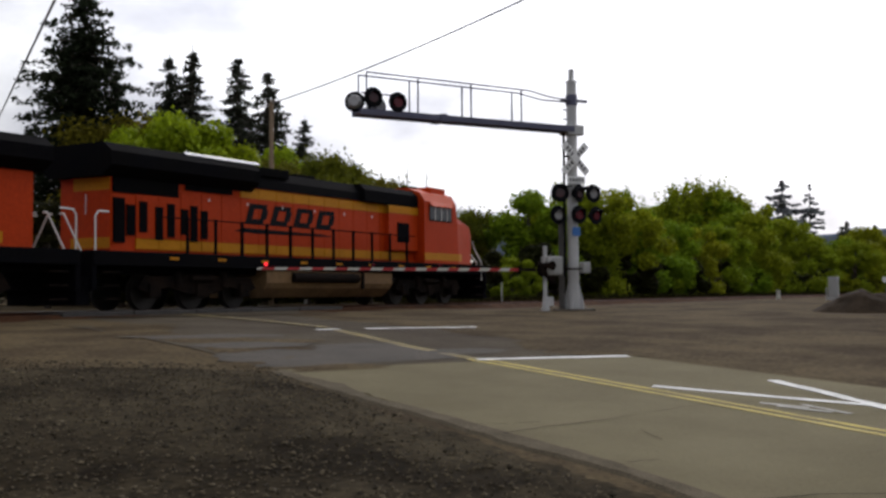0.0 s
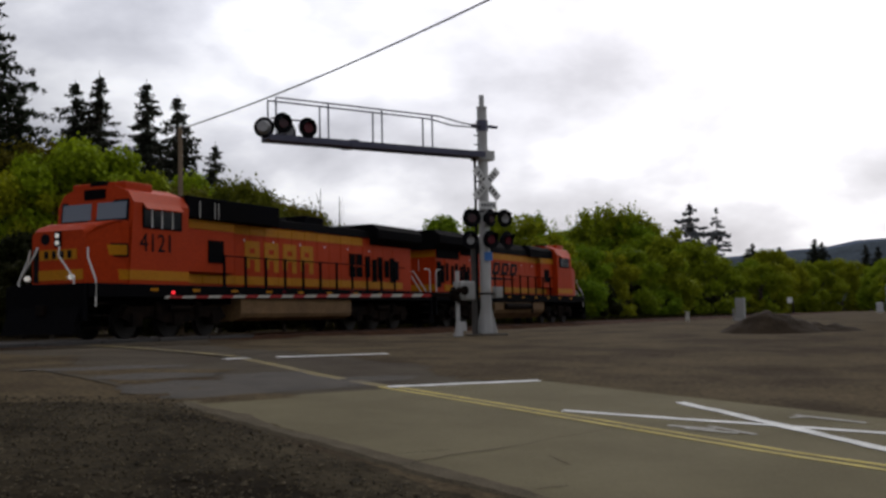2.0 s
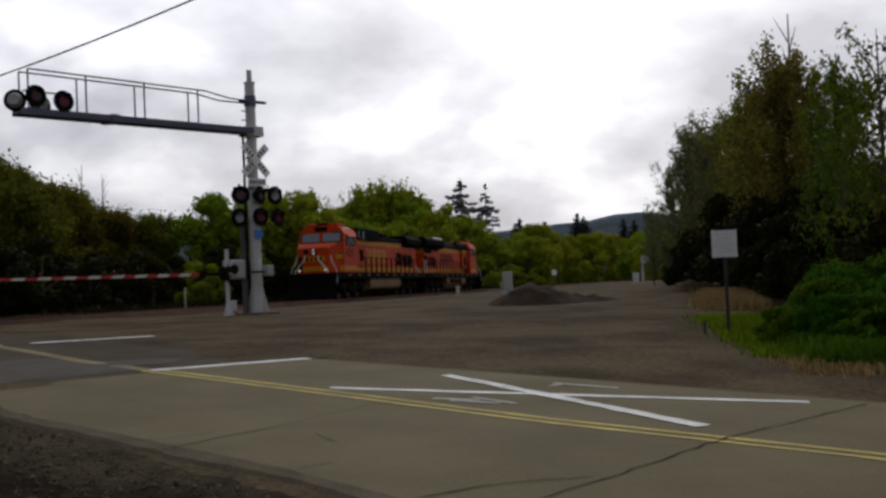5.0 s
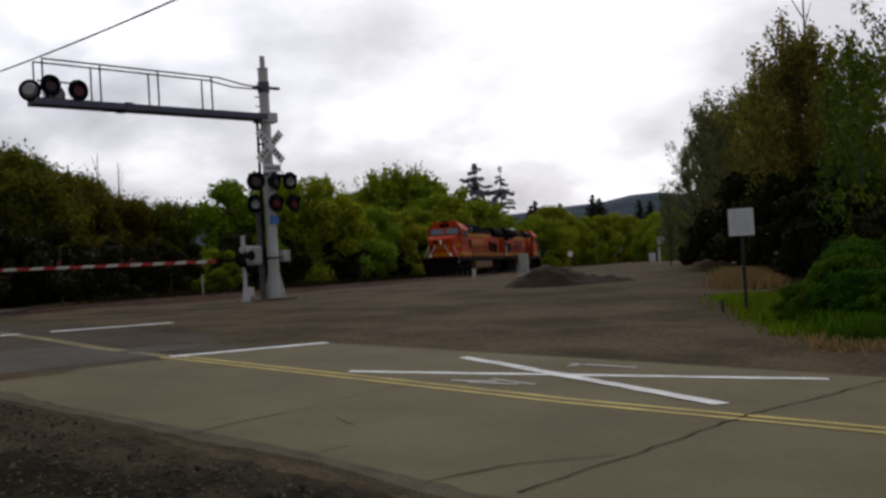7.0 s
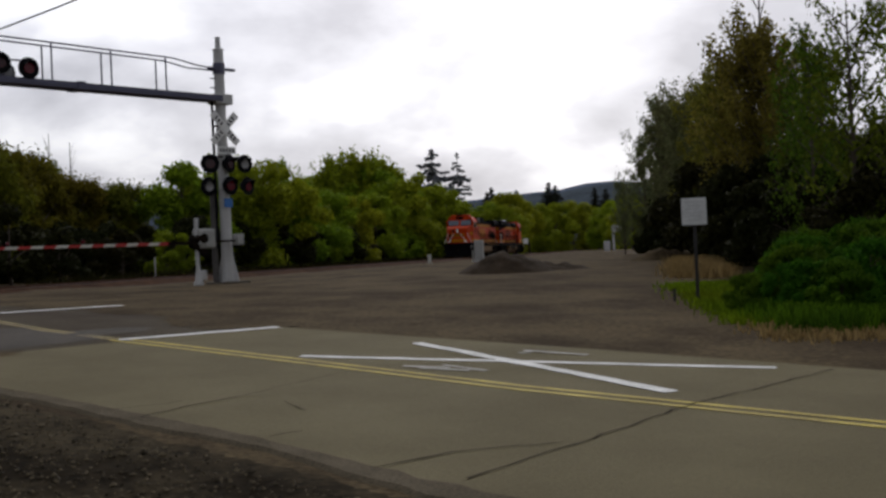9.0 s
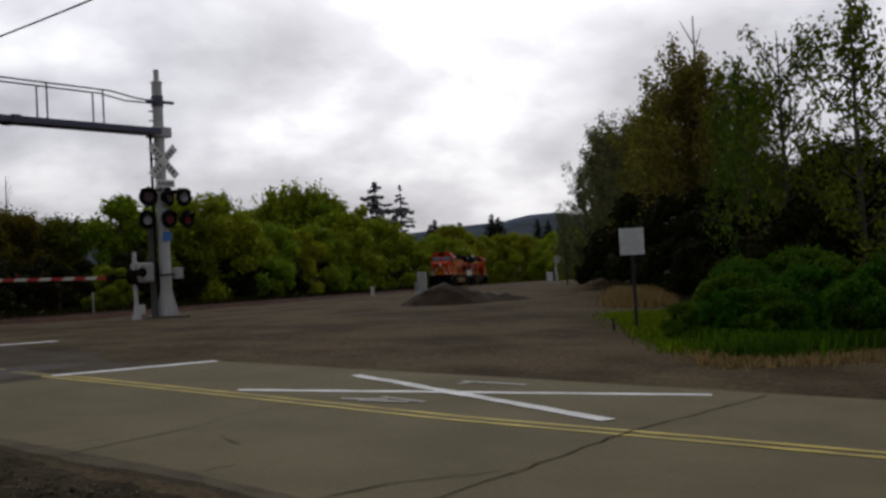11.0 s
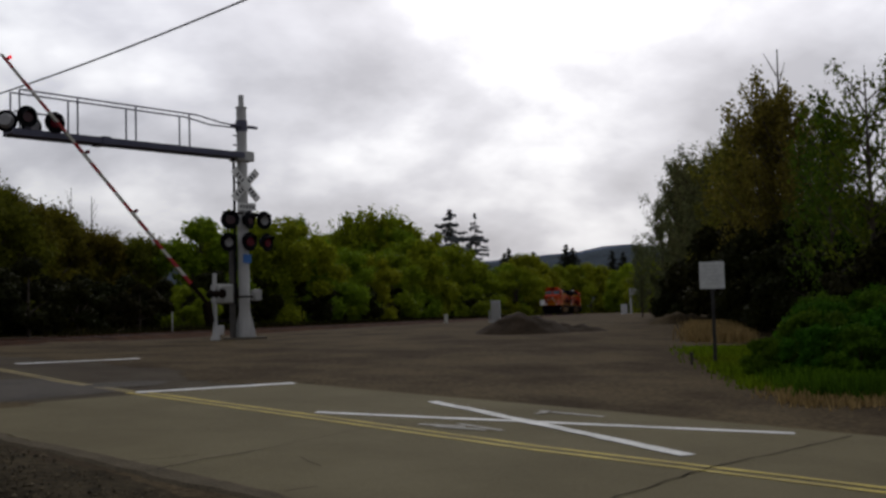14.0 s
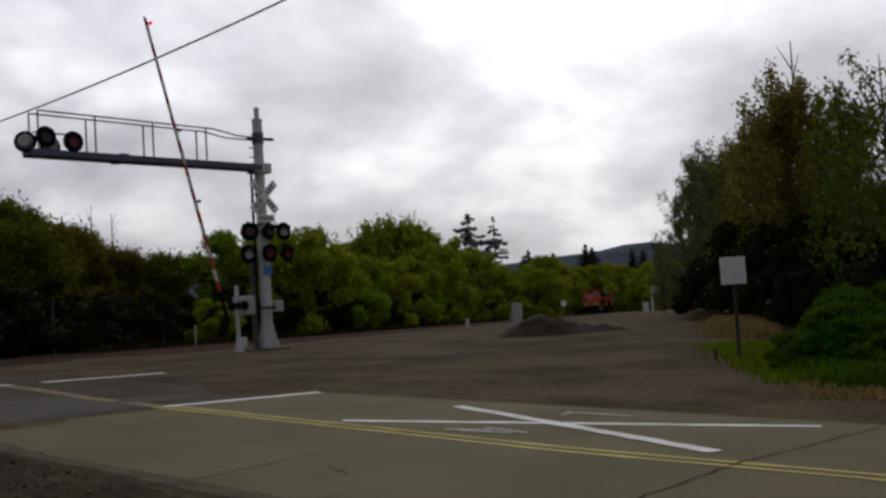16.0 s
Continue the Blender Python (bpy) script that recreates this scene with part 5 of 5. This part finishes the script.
def ragged_fir(seed, mat, wide=0.22, tiers=24, per=7, bare=0.06, tuft=26, needle=0.0085, curl=0.25, thin=0.0):
    """A conifer one unit high: whorls of uneven boughs hung with tufts, sky between them near the top."""
    rng = np.random.default_rng(seed)
    cs, ns = [], []
    limbs = [((0, 0, -0.02), (0, 0, 1.0), 0.013, 0.001)]
    for i in range(tiers):
        f = i / (tiers - 1)
        z0 = bare + (0.97 - bare) * f ** 0.92
        r = wide * (1 - f) ** 0.8 + 0.014
        for k in range(per if f < 0.8 else 5):
            if rng.random() < thin:
                continue
            a = rng.uniform(0, 2 * math.pi)
            z = z0 + rng.uniform(-0.4, 0.4) / tiers
            length = r * (rng.uniform(0.55, 1.0) if rng.random() < 0.75 else rng.uniform(1.0, 1.3))
            drop = rng.uniform(0.05, 0.42)
            limbs.append(((0, 0, z), (length * 0.8 * math.cos(a), length * 0.8 * math.sin(a), z - length * drop * 0.8), 0.0026, 0.0008))
            m = max(3, int(10 * length / wide) + 2)
            for g in np.linspace(0.12, 1.0, m):
                sag = -length * drop * g + curl * length * max(0, g - 0.6) ** 1.5
                spread = 0.006 + 0.085 * length * math.sin(math.pi * min(1, g * 0.9 + 0.1))
                n = int(tuft * rng.uniform(0.5, 1.4) * (0.45 + 0.75 * length / wide))
                side, hang = rng.normal(0, spread, n), -np.abs(rng.normal(0, 0.009, n))
                lon = length * g + rng.normal(0, 0.006, n)
                cs.append(np.column_stack([lon * math.cos(a) - side * math.sin(a), lon * math.sin(a) + side * math.cos(a), z + sag + hang]))
                ns.append(np.tile([math.cos(a) * 0.4, math.sin(a) * 0.4, 0.9], (n, 1)))
    crown = mesh_from_quads("crown", leaf_quads(np.concatenate(cs), np.concatenate(ns), needle, 0.6, rng), mat)
    return trunk_mesh("trunk", limbs), crown


KINDS = {
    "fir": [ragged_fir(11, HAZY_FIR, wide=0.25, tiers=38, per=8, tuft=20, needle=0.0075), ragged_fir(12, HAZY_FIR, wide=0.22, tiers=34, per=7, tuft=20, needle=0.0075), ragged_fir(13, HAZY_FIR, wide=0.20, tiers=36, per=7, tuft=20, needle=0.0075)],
    "bigfir": [ragged_fir(15, FIR, wide=0.32, tiers=46, per=11, tuft=24, needle=0.0065, bare=0.08)],
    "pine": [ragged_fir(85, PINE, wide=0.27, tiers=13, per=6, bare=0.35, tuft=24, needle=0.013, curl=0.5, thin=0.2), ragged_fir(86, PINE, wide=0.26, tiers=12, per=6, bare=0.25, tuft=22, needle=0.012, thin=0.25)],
    "grey_plume": [feather(s2, GREY_LEAF, wide=w) for s2, w in ((81, 0.17), (82, 0.20), (83, 0.15))],
    "brown_plume": [feather(s2, BROWN_LEAF, wide=w, limbs_n=54, per=7, leaves=34, lift=1.1) for s2, w in ((91, 0.21), (92, 0.18))],
    "fresh_plume": [feather(s2, FRESH_LEAF, wide=0.24, limbs_n=34, per=6, leaves=20, lift=0.8, leaf=0.0095, loose=0.016) for s2 in (95, 96, 97)],
    "distant_plume": [feather(s2, LEAF, wide=0.24, limbs_n=50, per=6, leaves=20, leaf=0.015, loose=0.02) for s2 in (101, 102)],
    "shade_shrub": [broadleaf(s2, SHADELEAF, wide=0.75, lobes=30, count=10000, leaf=0.026, low=-0.1) for s2 in (63, 64)],
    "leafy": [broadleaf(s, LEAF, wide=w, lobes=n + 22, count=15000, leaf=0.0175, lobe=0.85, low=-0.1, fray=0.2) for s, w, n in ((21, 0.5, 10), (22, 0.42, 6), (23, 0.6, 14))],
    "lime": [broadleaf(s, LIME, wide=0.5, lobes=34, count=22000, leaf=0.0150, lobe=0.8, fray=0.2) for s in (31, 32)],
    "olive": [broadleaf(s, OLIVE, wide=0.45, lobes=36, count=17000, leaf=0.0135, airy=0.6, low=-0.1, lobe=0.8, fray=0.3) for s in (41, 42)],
    "dark": [broadleaf(s, SHADELEAF, wide=w, lobes=80, count=26000, leaf=0.0125, low=0.0, airy=0.6, lobe=0.62, fray=0.3) for s, w in ((51, 0.34), (52, 0.42), (53, 0.3))],
    "shrub": [broadleaf(s, m, wide=0.75, lobes=24, count=9000, leaf=0.028, low=-0.1) for s, m in ((61, LEAF), (62, SHADELEAF))],
    "bright_shrub": [broadleaf(s, LUSH, wide=0.9, lobes=60, count=26000, leaf=0.026, low=-0.15, fray=0.35, lobe=0.8) for s in (71, 72)],
}
LABELS = {
    "fir": ("tall dark fir tree with drooping boughs", "conifer"), "bigfir": ("large dark fir rising behind the train", "conifer"),
    "leafy": ("broadleaf tree in fresh green leaf by the track", "tree"), "lime": ("rounded tree in bright lime-green spring leaf", "tree"),
    "olive": ("tree with thin olive budding foliage", "tree"), "dark": ("dense tree with shade put into its near-black leaves", "tree"), "grey_plume": ("tall grey-green tree with upswept feathery boughs", "tree"), "brown_plume": ("tall olive-brown tree with feathery young leaves", "tree"), "fresh_plume": ("thin-leaved green tree with sky showing through", "tree"), "distant_plume": ("thin green tree rising above the bushes", "tree"), "pine": ("distant pine paled with haze, standing above the bushes", "conifer"), "shade_shrub": ("shrub with shade put into its near-black leaves", "shrub"),
    "shrub": ("dense green shrub at the wood's edge", "shrub"), "bright_shrub": ("lush bright green bush beside the sign", "shrub"),
}
NAMES = {"fir": "fir_tree", "bigfir": "fir_tree", "leafy": "broadleaf_tree", "lime": "broadleaf_tree", "olive": "broadleaf_tree", "dark": "broadleaf_tree", "grey_plume": "tall_tree", "brown_plume": "tall_tree", "fresh_plume": "tall_tree", "distant_plume": "tall_tree", "pine": "pine_tree", "shade_shrub": "shrub", "shrub": "shrub", "bright_shrub": "shrub"}
made_count = {}


def plant(kind, x, y, h, wide=1.0):
    k = made_count.get(kind, 0)
    made_count[kind] = k + 1
    trunk, crown = KINDS[kind][k % len(KINDS[kind])]
    ob = empty(NAMES[kind], pose(x, y, ground(x, y), 0, 0, (k * 137.5) % 360))
    h *= 1.08 if kind == "leafy" else 1.0
    ob.scale = (h * wide, h * wide, h)
    tagged(ob, *LABELS[kind])
    part_at("trunk", trunk, ob)
    part_at("crown", crown, ob)


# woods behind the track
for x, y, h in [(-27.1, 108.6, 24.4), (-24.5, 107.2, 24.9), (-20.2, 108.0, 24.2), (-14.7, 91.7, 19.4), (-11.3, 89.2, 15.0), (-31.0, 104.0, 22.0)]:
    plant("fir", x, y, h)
plant("bigfir", -20.6, 62.6, 19.6)
for x, y, h, w in [(-14.2, 56.4, 10.4, 0.9), (-12.4, 58.6, 9.4, 0.85), (-11.6, 60.4, 7.6, 0.75), (-16.0, 54.5, 8.4, 0.8), (-12.6, 82.0, 11.9, 0.8)]:
    plant("lime", x, y, h, w)
for x, y, h in [(-7.6, 75.0, 10.3), (-3.7, 78.8, 9.0), (-5.2, 74.0, 8.3), (-8.6, 71.5, 10.2), (-10.8, 66.0, 9.2), (-15.6, 64.5, 11.4), (-18.4, 60.5, 11.0), (-1.0, 83.0, 7.4), (2.0, 88.0, 7.0), (-6.8, 65.8, 9.4), (-5.2, 68.2, 8.6), (-3.9, 73.6, 8.6), (-1.5, 76.0, 7.3), (0.1, 78.0, 6.9), (1.6, 78.5, 6.9)]:
    plant("olive", x, y, h)
for x, y, h in [(5.9, 79.0, 7.6), (9.2, 81.0, 7.8), (12.2, 83.5, 7.9), (16.2, 91.0, 7.1), (20.0, 99.0, 6.6), (23.3, 105.0, 6.4), (28.8, 115.0, 7.2), (35.5, 128.0, 9.3), (43.6, 141.0, 9.7), (51.8, 157.0, 8.4),
                (66.2, 184.1, 9.0), (78.8, 209.2, 9.3), (74.2, 196.7, 11.4), (84.0, 216.0, 12.0), (90.0, 224.0, 11.0), (27.1, 140.4, 11.0), (30.7, 139.6, 12.2), (34.1, 138.8, 11.8), (34.5, 130.0, 9.6),
                (8.0, 90.0, 7.5), (14.0, 98.0, 7.5), (19.0, 108.0, 7.5), (40.0, 150.0, 9.0), (47.0, 165.0, 9.0), (58.0, 178.0, 9.0), (92.0, 238.0, 10.0), (104.0, 268.0, 11.0), (112.0, 284.0, 12.0), (112.0, 230.0, 10.5), (119.0, 240.0, 10.0), (126.0, 256.0, 12.0), (134.0, 268.0, 12.0), (110.0, 219.0, 9.0), (122.0, 284.0, 13.0), (99.0, 196.0, 7.0), (131.0, 292.0, 14.0), (152.0, 340.0, 15.0), (159.0, 334.0, 14.0), (166.0, 330.0, 14.0), (144.0, 344.0, 15.0), (62.0, 205.0, 11.0), (70.0, 220.0, 11.0), (92.0, 179.5, 9.4), (97.0, 182.0, 8.8), (66.2, 178.1, 8.2), (32.8, 146.4, 12.0), (36.2, 145.7, 13.0), (39.0, 147.1, 12.4), (27.1, 137.4, 10.8)]:
    plant("leafy", x, y, h, 1.05)
for x, y, h in [(29.0, 137.0, 13.4), (32.2, 138.3, 13.8), (35.6, 141.6, 13.4), (33.8, 139.5, 12.8), (15.2, 94.0, 9.0), (10.5, 86.0, 8.4)]:
    plant("distant_plume", x, y, h)
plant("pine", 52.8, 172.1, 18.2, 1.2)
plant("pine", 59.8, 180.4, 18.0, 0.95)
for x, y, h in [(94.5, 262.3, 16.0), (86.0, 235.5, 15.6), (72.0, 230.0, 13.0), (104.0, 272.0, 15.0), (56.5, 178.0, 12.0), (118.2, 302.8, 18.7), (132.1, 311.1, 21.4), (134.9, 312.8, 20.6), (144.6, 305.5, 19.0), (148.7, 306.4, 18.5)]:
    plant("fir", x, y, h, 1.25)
# near-black trees added to hold the shade under the lime tree
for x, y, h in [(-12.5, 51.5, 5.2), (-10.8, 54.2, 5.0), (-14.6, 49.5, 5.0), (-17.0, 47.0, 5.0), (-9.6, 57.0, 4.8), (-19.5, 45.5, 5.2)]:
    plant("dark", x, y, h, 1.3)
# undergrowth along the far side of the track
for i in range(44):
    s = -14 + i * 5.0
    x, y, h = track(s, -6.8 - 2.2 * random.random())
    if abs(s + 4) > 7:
        plant("shade_shrub" if s < 34 or i % 3 == 0 else "shrub", x, y, 2.4 + 1.8 * random.random(), 1.1)
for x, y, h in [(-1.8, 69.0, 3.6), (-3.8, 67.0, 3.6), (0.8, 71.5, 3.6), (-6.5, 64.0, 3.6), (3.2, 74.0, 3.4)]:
    plant("shade_shrub", x, y, h, 1.1)
# wood beside the lot
for kind, x, y, h, w in [("grey_plume", 33.8, 67.0, 5.0, 1.0), ("grey_plume", 28.1, 53.0, 6.6, 1.0), ("grey_plume", 26.5, 48.3, 7.9, 1.0), ("grey_plume", 26.1, 46.2, 7.4, 1.1), ("grey_plume", 25.1, 43.3, 7.6, 1.0),
                         ("grey_plume", 30.6, 55.5, 7.3, 1.0), ("grey_plume", 29.5, 51.0, 8.1, 1.1), ("brown_plume", 23.8, 39.4, 7.3, 1.1), ("grey_plume", 27.6, 45.0, 8.3, 1.1), ("brown_plume", 23.3, 37.3, 8.0, 1.0),
                         ("brown_plume", 21.9, 33.4, 8.7, 1.05), ("brown_plume", 21.8, 32.4, 8.1, 1.0), ("grey_plume", 22.8, 32.9, 7.5, 1.2), ("fresh_plume", 17.7, 24.3, 6.7, 0.8), ("fresh_plume", 19.7, 26.5, 6.7, 1.0),
                         ("fresh_plume", 17.3, 22.2, 7.1, 0.9), ("fresh_plume", 20.6, 28.4, 6.3, 1.0), ("fresh_plume", 18.0, 20.4, 7.5, 1.0),
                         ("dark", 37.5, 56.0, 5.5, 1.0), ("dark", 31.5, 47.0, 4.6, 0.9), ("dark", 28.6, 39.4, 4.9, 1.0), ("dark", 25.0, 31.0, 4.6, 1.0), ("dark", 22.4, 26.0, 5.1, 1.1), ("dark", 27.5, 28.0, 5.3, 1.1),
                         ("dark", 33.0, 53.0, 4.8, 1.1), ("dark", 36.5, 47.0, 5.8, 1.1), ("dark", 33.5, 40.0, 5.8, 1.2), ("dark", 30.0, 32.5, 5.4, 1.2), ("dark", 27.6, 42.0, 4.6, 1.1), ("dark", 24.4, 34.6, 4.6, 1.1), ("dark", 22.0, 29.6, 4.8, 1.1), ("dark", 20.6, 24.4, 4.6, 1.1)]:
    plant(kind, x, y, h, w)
# near-black shrubs fill in the shade at the wood's foot
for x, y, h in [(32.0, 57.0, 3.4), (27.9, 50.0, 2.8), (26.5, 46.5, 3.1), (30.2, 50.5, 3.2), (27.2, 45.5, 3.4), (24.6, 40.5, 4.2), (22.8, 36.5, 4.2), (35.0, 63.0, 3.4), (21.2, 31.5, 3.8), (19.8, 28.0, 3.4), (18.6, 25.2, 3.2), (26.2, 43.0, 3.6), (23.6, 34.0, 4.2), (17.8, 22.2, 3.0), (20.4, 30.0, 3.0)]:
    plant("shade_shrub", x, y, h)
for x, y, h in [(11.0, 17.0, 0.75), (11.5, 16.3, 1.0), (12.2, 17.3, 1.25), (11.9, 15.7, 1.05), (12.9, 16.2, 1.4), (13.0, 18.2, 1.4), (14.0, 17.0, 1.55), (14.0, 15.4, 1.5), (15.0, 18.6, 1.7), (15.4, 16.4, 1.7), (12.9, 14.9, 1.2), (14.2, 19.8, 1.5), (16.0, 20.4, 1.7)]:
    plant("bright_shrub", x, y, h, 0.9)


def snag(x, y, h, label):
    ob = empty("dead_tree", pose(x, y, ground(x, y)))
    tagged(ob, label, "dead tree")
    rng = random.Random(int(x * 10))
    part("trunk", rod(bmesh.new(), (0, 0, 0), (0.1, 0, h), 0.12, 0.02, 8), DEADWOOD, ob)
    for k in range(7):
        z = h * (0.6 + 0.05 * k)
        a = rng.uniform(0, 6.28)
        part("branch", rod(bmesh.new(), (0.05, 0, z), (0.05 + 0.45 * math.cos(a), 0.45 * math.sin(a), z + 0.9), 0.025, 0.008, 6), DEADWOOD, ob)


snag(-2.9, 84.0, 10.5, "bare dead tree standing among the bushes")
snag(-1.5, 84.5, 9.9, "bare dead tree standing among the bushes")
snag(22.1, 33.0, 9.7, "bare dead tree top above the dark wood")


# ---- grass ----
def blades(name, area, count, height, mat, label, seed):
    rng = np.random.default_rng(seed)
    (x0, y0), (x1, y1), (x2, y2), (x3, y3) = area
    a, b = rng.random(count)[:, None], rng.random(count)[:, None]
    p = (np.array([x0, y0]) * (1 - a) + np.array([x1, y1]) * a) * (1 - b) + (np.array([x3, y3]) * (1 - a) + np.array([x2, y2]) * a) * b
    p += rng.normal(0, 0.25, p.shape)
    z = np.array([ground(x, y) for x, y in p])
    base = np.column_stack([p, z - 0.02])
    ang = rng.uniform(0, 2 * math.pi, count)
    side = np.column_stack([np.cos(ang), np.sin(ang), 0 * ang]) * 0.022
    hh = height * rng.uniform(0.4, 1.3, count)
    lean = np.column_stack([rng.normal(0, 0.25, count) * hh, rng.normal(0, 0.25, count) * hh, hh])
    quad = np.stack([base - side, base + side, base + lean + side * 0.3, base + lean - side * 0.3], 1).reshape(-1, 3)
    ob = new(name, mesh_from_quads(name, quad, mat))
    tagged(ob, label, "grass", kind="stuff")


blades("grass_verge", [(9.9, 15.2), (12.5, 14.6), (15.7, 23.6), (13.2, 23.6)], 34000, 0.13, GRASS, "bright green grass verge beside the gravel", 1)
blades("grass_verge", [(9.9, 13.9), (16.0, 14.0), (18.5, 22.0), (11.4, 17.5)], 26000, 0.30, LUSH, "lush dark green growth round the bushes", 6)
blades("dry_grass", [(9.3, 13.5), (12.8, 12.9), (12.6, 14.4), (9.9, 14.8)], 5000, 0.12, DRYGRASS, "dry straw-coloured grass along the verge edge", 2)
blades("dry_grass", [(15.0, 26.4), (15.9, 25.9), (20.2, 33.6), (19.4, 34.2)], 9000, 0.30, DRYGRASS, "dry straw-coloured grass under the trees", 3)
blades("track_grass", [(-3.0, 52.0), (-1.5, 51.2), (60.0, 158.0), (57.0, 160.0)], 9000, 0.35, SHADELEAF, "strip of rough dark grass beyond the track", 4)


# ---- loose stones in the foreground ----
def pebbles(count, area, seed, size):
    rng = np.random.default_rng(seed)
    (x0, y0), (x1, y1), (x2, y2), (x3, y3) = area
    shape = np.array([(1, 0, 0), (-1, 0, 0), (0, 1, 0), (0, -1, 0), (0, 0, 0.7), (0, 0, -0.5)], float)
    tri = [(0, 2, 4), (2, 1, 4), (1, 3, 4), (3, 0, 4), (2, 0, 5), (1, 2, 5), (3, 1, 5), (0, 3, 5)]
    verts, faces = [], []
    for k in range(count):
        a, b = rng.random(2)
        x = (x0 * (1 - a) + x1 * a) * (1 - b) + (x3 * (1 - a) + x2 * a) * b
        y = (y0 * (1 - a) + y1 * a) * (1 - b) + (y3 * (1 - a) + y2 * a) * b
        s = size * rng.uniform(0.4, 1.3) * (1.9 if rng.random() < 0.04 else 1)
        an = rng.uniform(0, 6.28)
        c, sn = math.cos(an), math.sin(an)
        q = shape * rng.uniform(0.6, 1.2, 3) * s
        n0 = len(verts)
        z = ground(x, y) + 0.035 * noise.noise((x * 0.35, y * 0.35, 0)) + 0.04
        verts += [(x + c * v[0] - sn * v[1], y + sn * v[0] + c * v[1], z + v[2]) for v in q]
        faces += [(n0 + i, n0 + j, n0 + m) for i, j, m in tri]
    ob = raw("loose_gravel", verts, faces, STONE)
    tagged(ob, "loose grey and brown stones on the gravel shoulder", "gravel", kind="stuff")


pebbles(15000, [(-4.2, 3.5), (2.4, 5.2), (-2.6, 15.0), (-12.0, 16.0)], 5, 0.018)


# ---- hills on the horizon ----
def hills(name, dist, base, a0, a1, rise, mat, seed, label):
    verts, faces = [], []
    n = 120
    for i in range(n + 1):
        a = radians(a0 + (a1 - a0) * i / n)
        h = base + rise * (0.5 + 0.9 * noise.noise((i * 0.09, seed, 0)) + 0.12 * noise.noise((i * 0.6, seed, 4))) + 0.05 * rise * noise.noise((i * 2.1, seed, 7)) + 0.22 * rise * math.exp(-((a0 + (a1 - a0) * i / n - 25.8) / 1.6) ** 2)
        for r, z in ((dist, -5), (dist + dist * 0.1, h * 0.6), (dist + dist * 0.25, h), (dist * 1.6, -5)):
            verts.append((math.sin(a) * r, math.cos(a) * r, z))
    for i in range(n):
        for j in range(3):
            k = i * 4 + j
            faces.append((k, k + 4, k + 5, k + 1))
    ob = raw(name, verts, faces, mat)
    for p in ob.data.polygons:
        p.use_smooth = True
    tagged(ob, label, "hills", kind="structure")


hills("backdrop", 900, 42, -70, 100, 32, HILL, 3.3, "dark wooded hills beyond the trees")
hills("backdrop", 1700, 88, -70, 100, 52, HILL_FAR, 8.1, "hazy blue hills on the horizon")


# ---- what moves ----
def train_pose(s, turned):
    x, y, h = track(s)
    return pose(x, y, RAIL_Z, 0, 0, 90 - math.degrees(h) + (180 if turned else 0))


TRAIL = [(0.0, -28.8), (1.0, -15.9), (2.0, -2.75), (3.0, 10.5), (4.0, 24.06), (5.5, 44.6), (7.0, 65.4), (9.0, 92.6), (11.0, 120.6), (12.5, 142.0), (14.0, 165.0), (16.0, 196.2)]
GATE_TURN = [(0.0, 0.0), (10.7, 0.0), (11.5, 5.0), (12.0, 13.2), (12.5, 21.9), (13.5, 38.5), (14.5, 53.9), (15.0, 61.2), (15.5, 68.8), (16.0, 75.2)]


def motions():
    walk(LOCO_B, [(t, train_pose(s + 10.75, True)) for t, s in TRAIL])
    walk(LOCO_A, [(t, train_pose(s + 33.6, False)) for t, s in TRAIL])
    g = at_mast(GATE_V, -0.5)
    base = pose(g.x, g.y, GATE_Z, 0, 0, ROAD_TURN)
    walk(GATE, [(t, base @ pose(0, 0, 0, 0, a, 0)) for t, a in GATE_TURN])


motions()
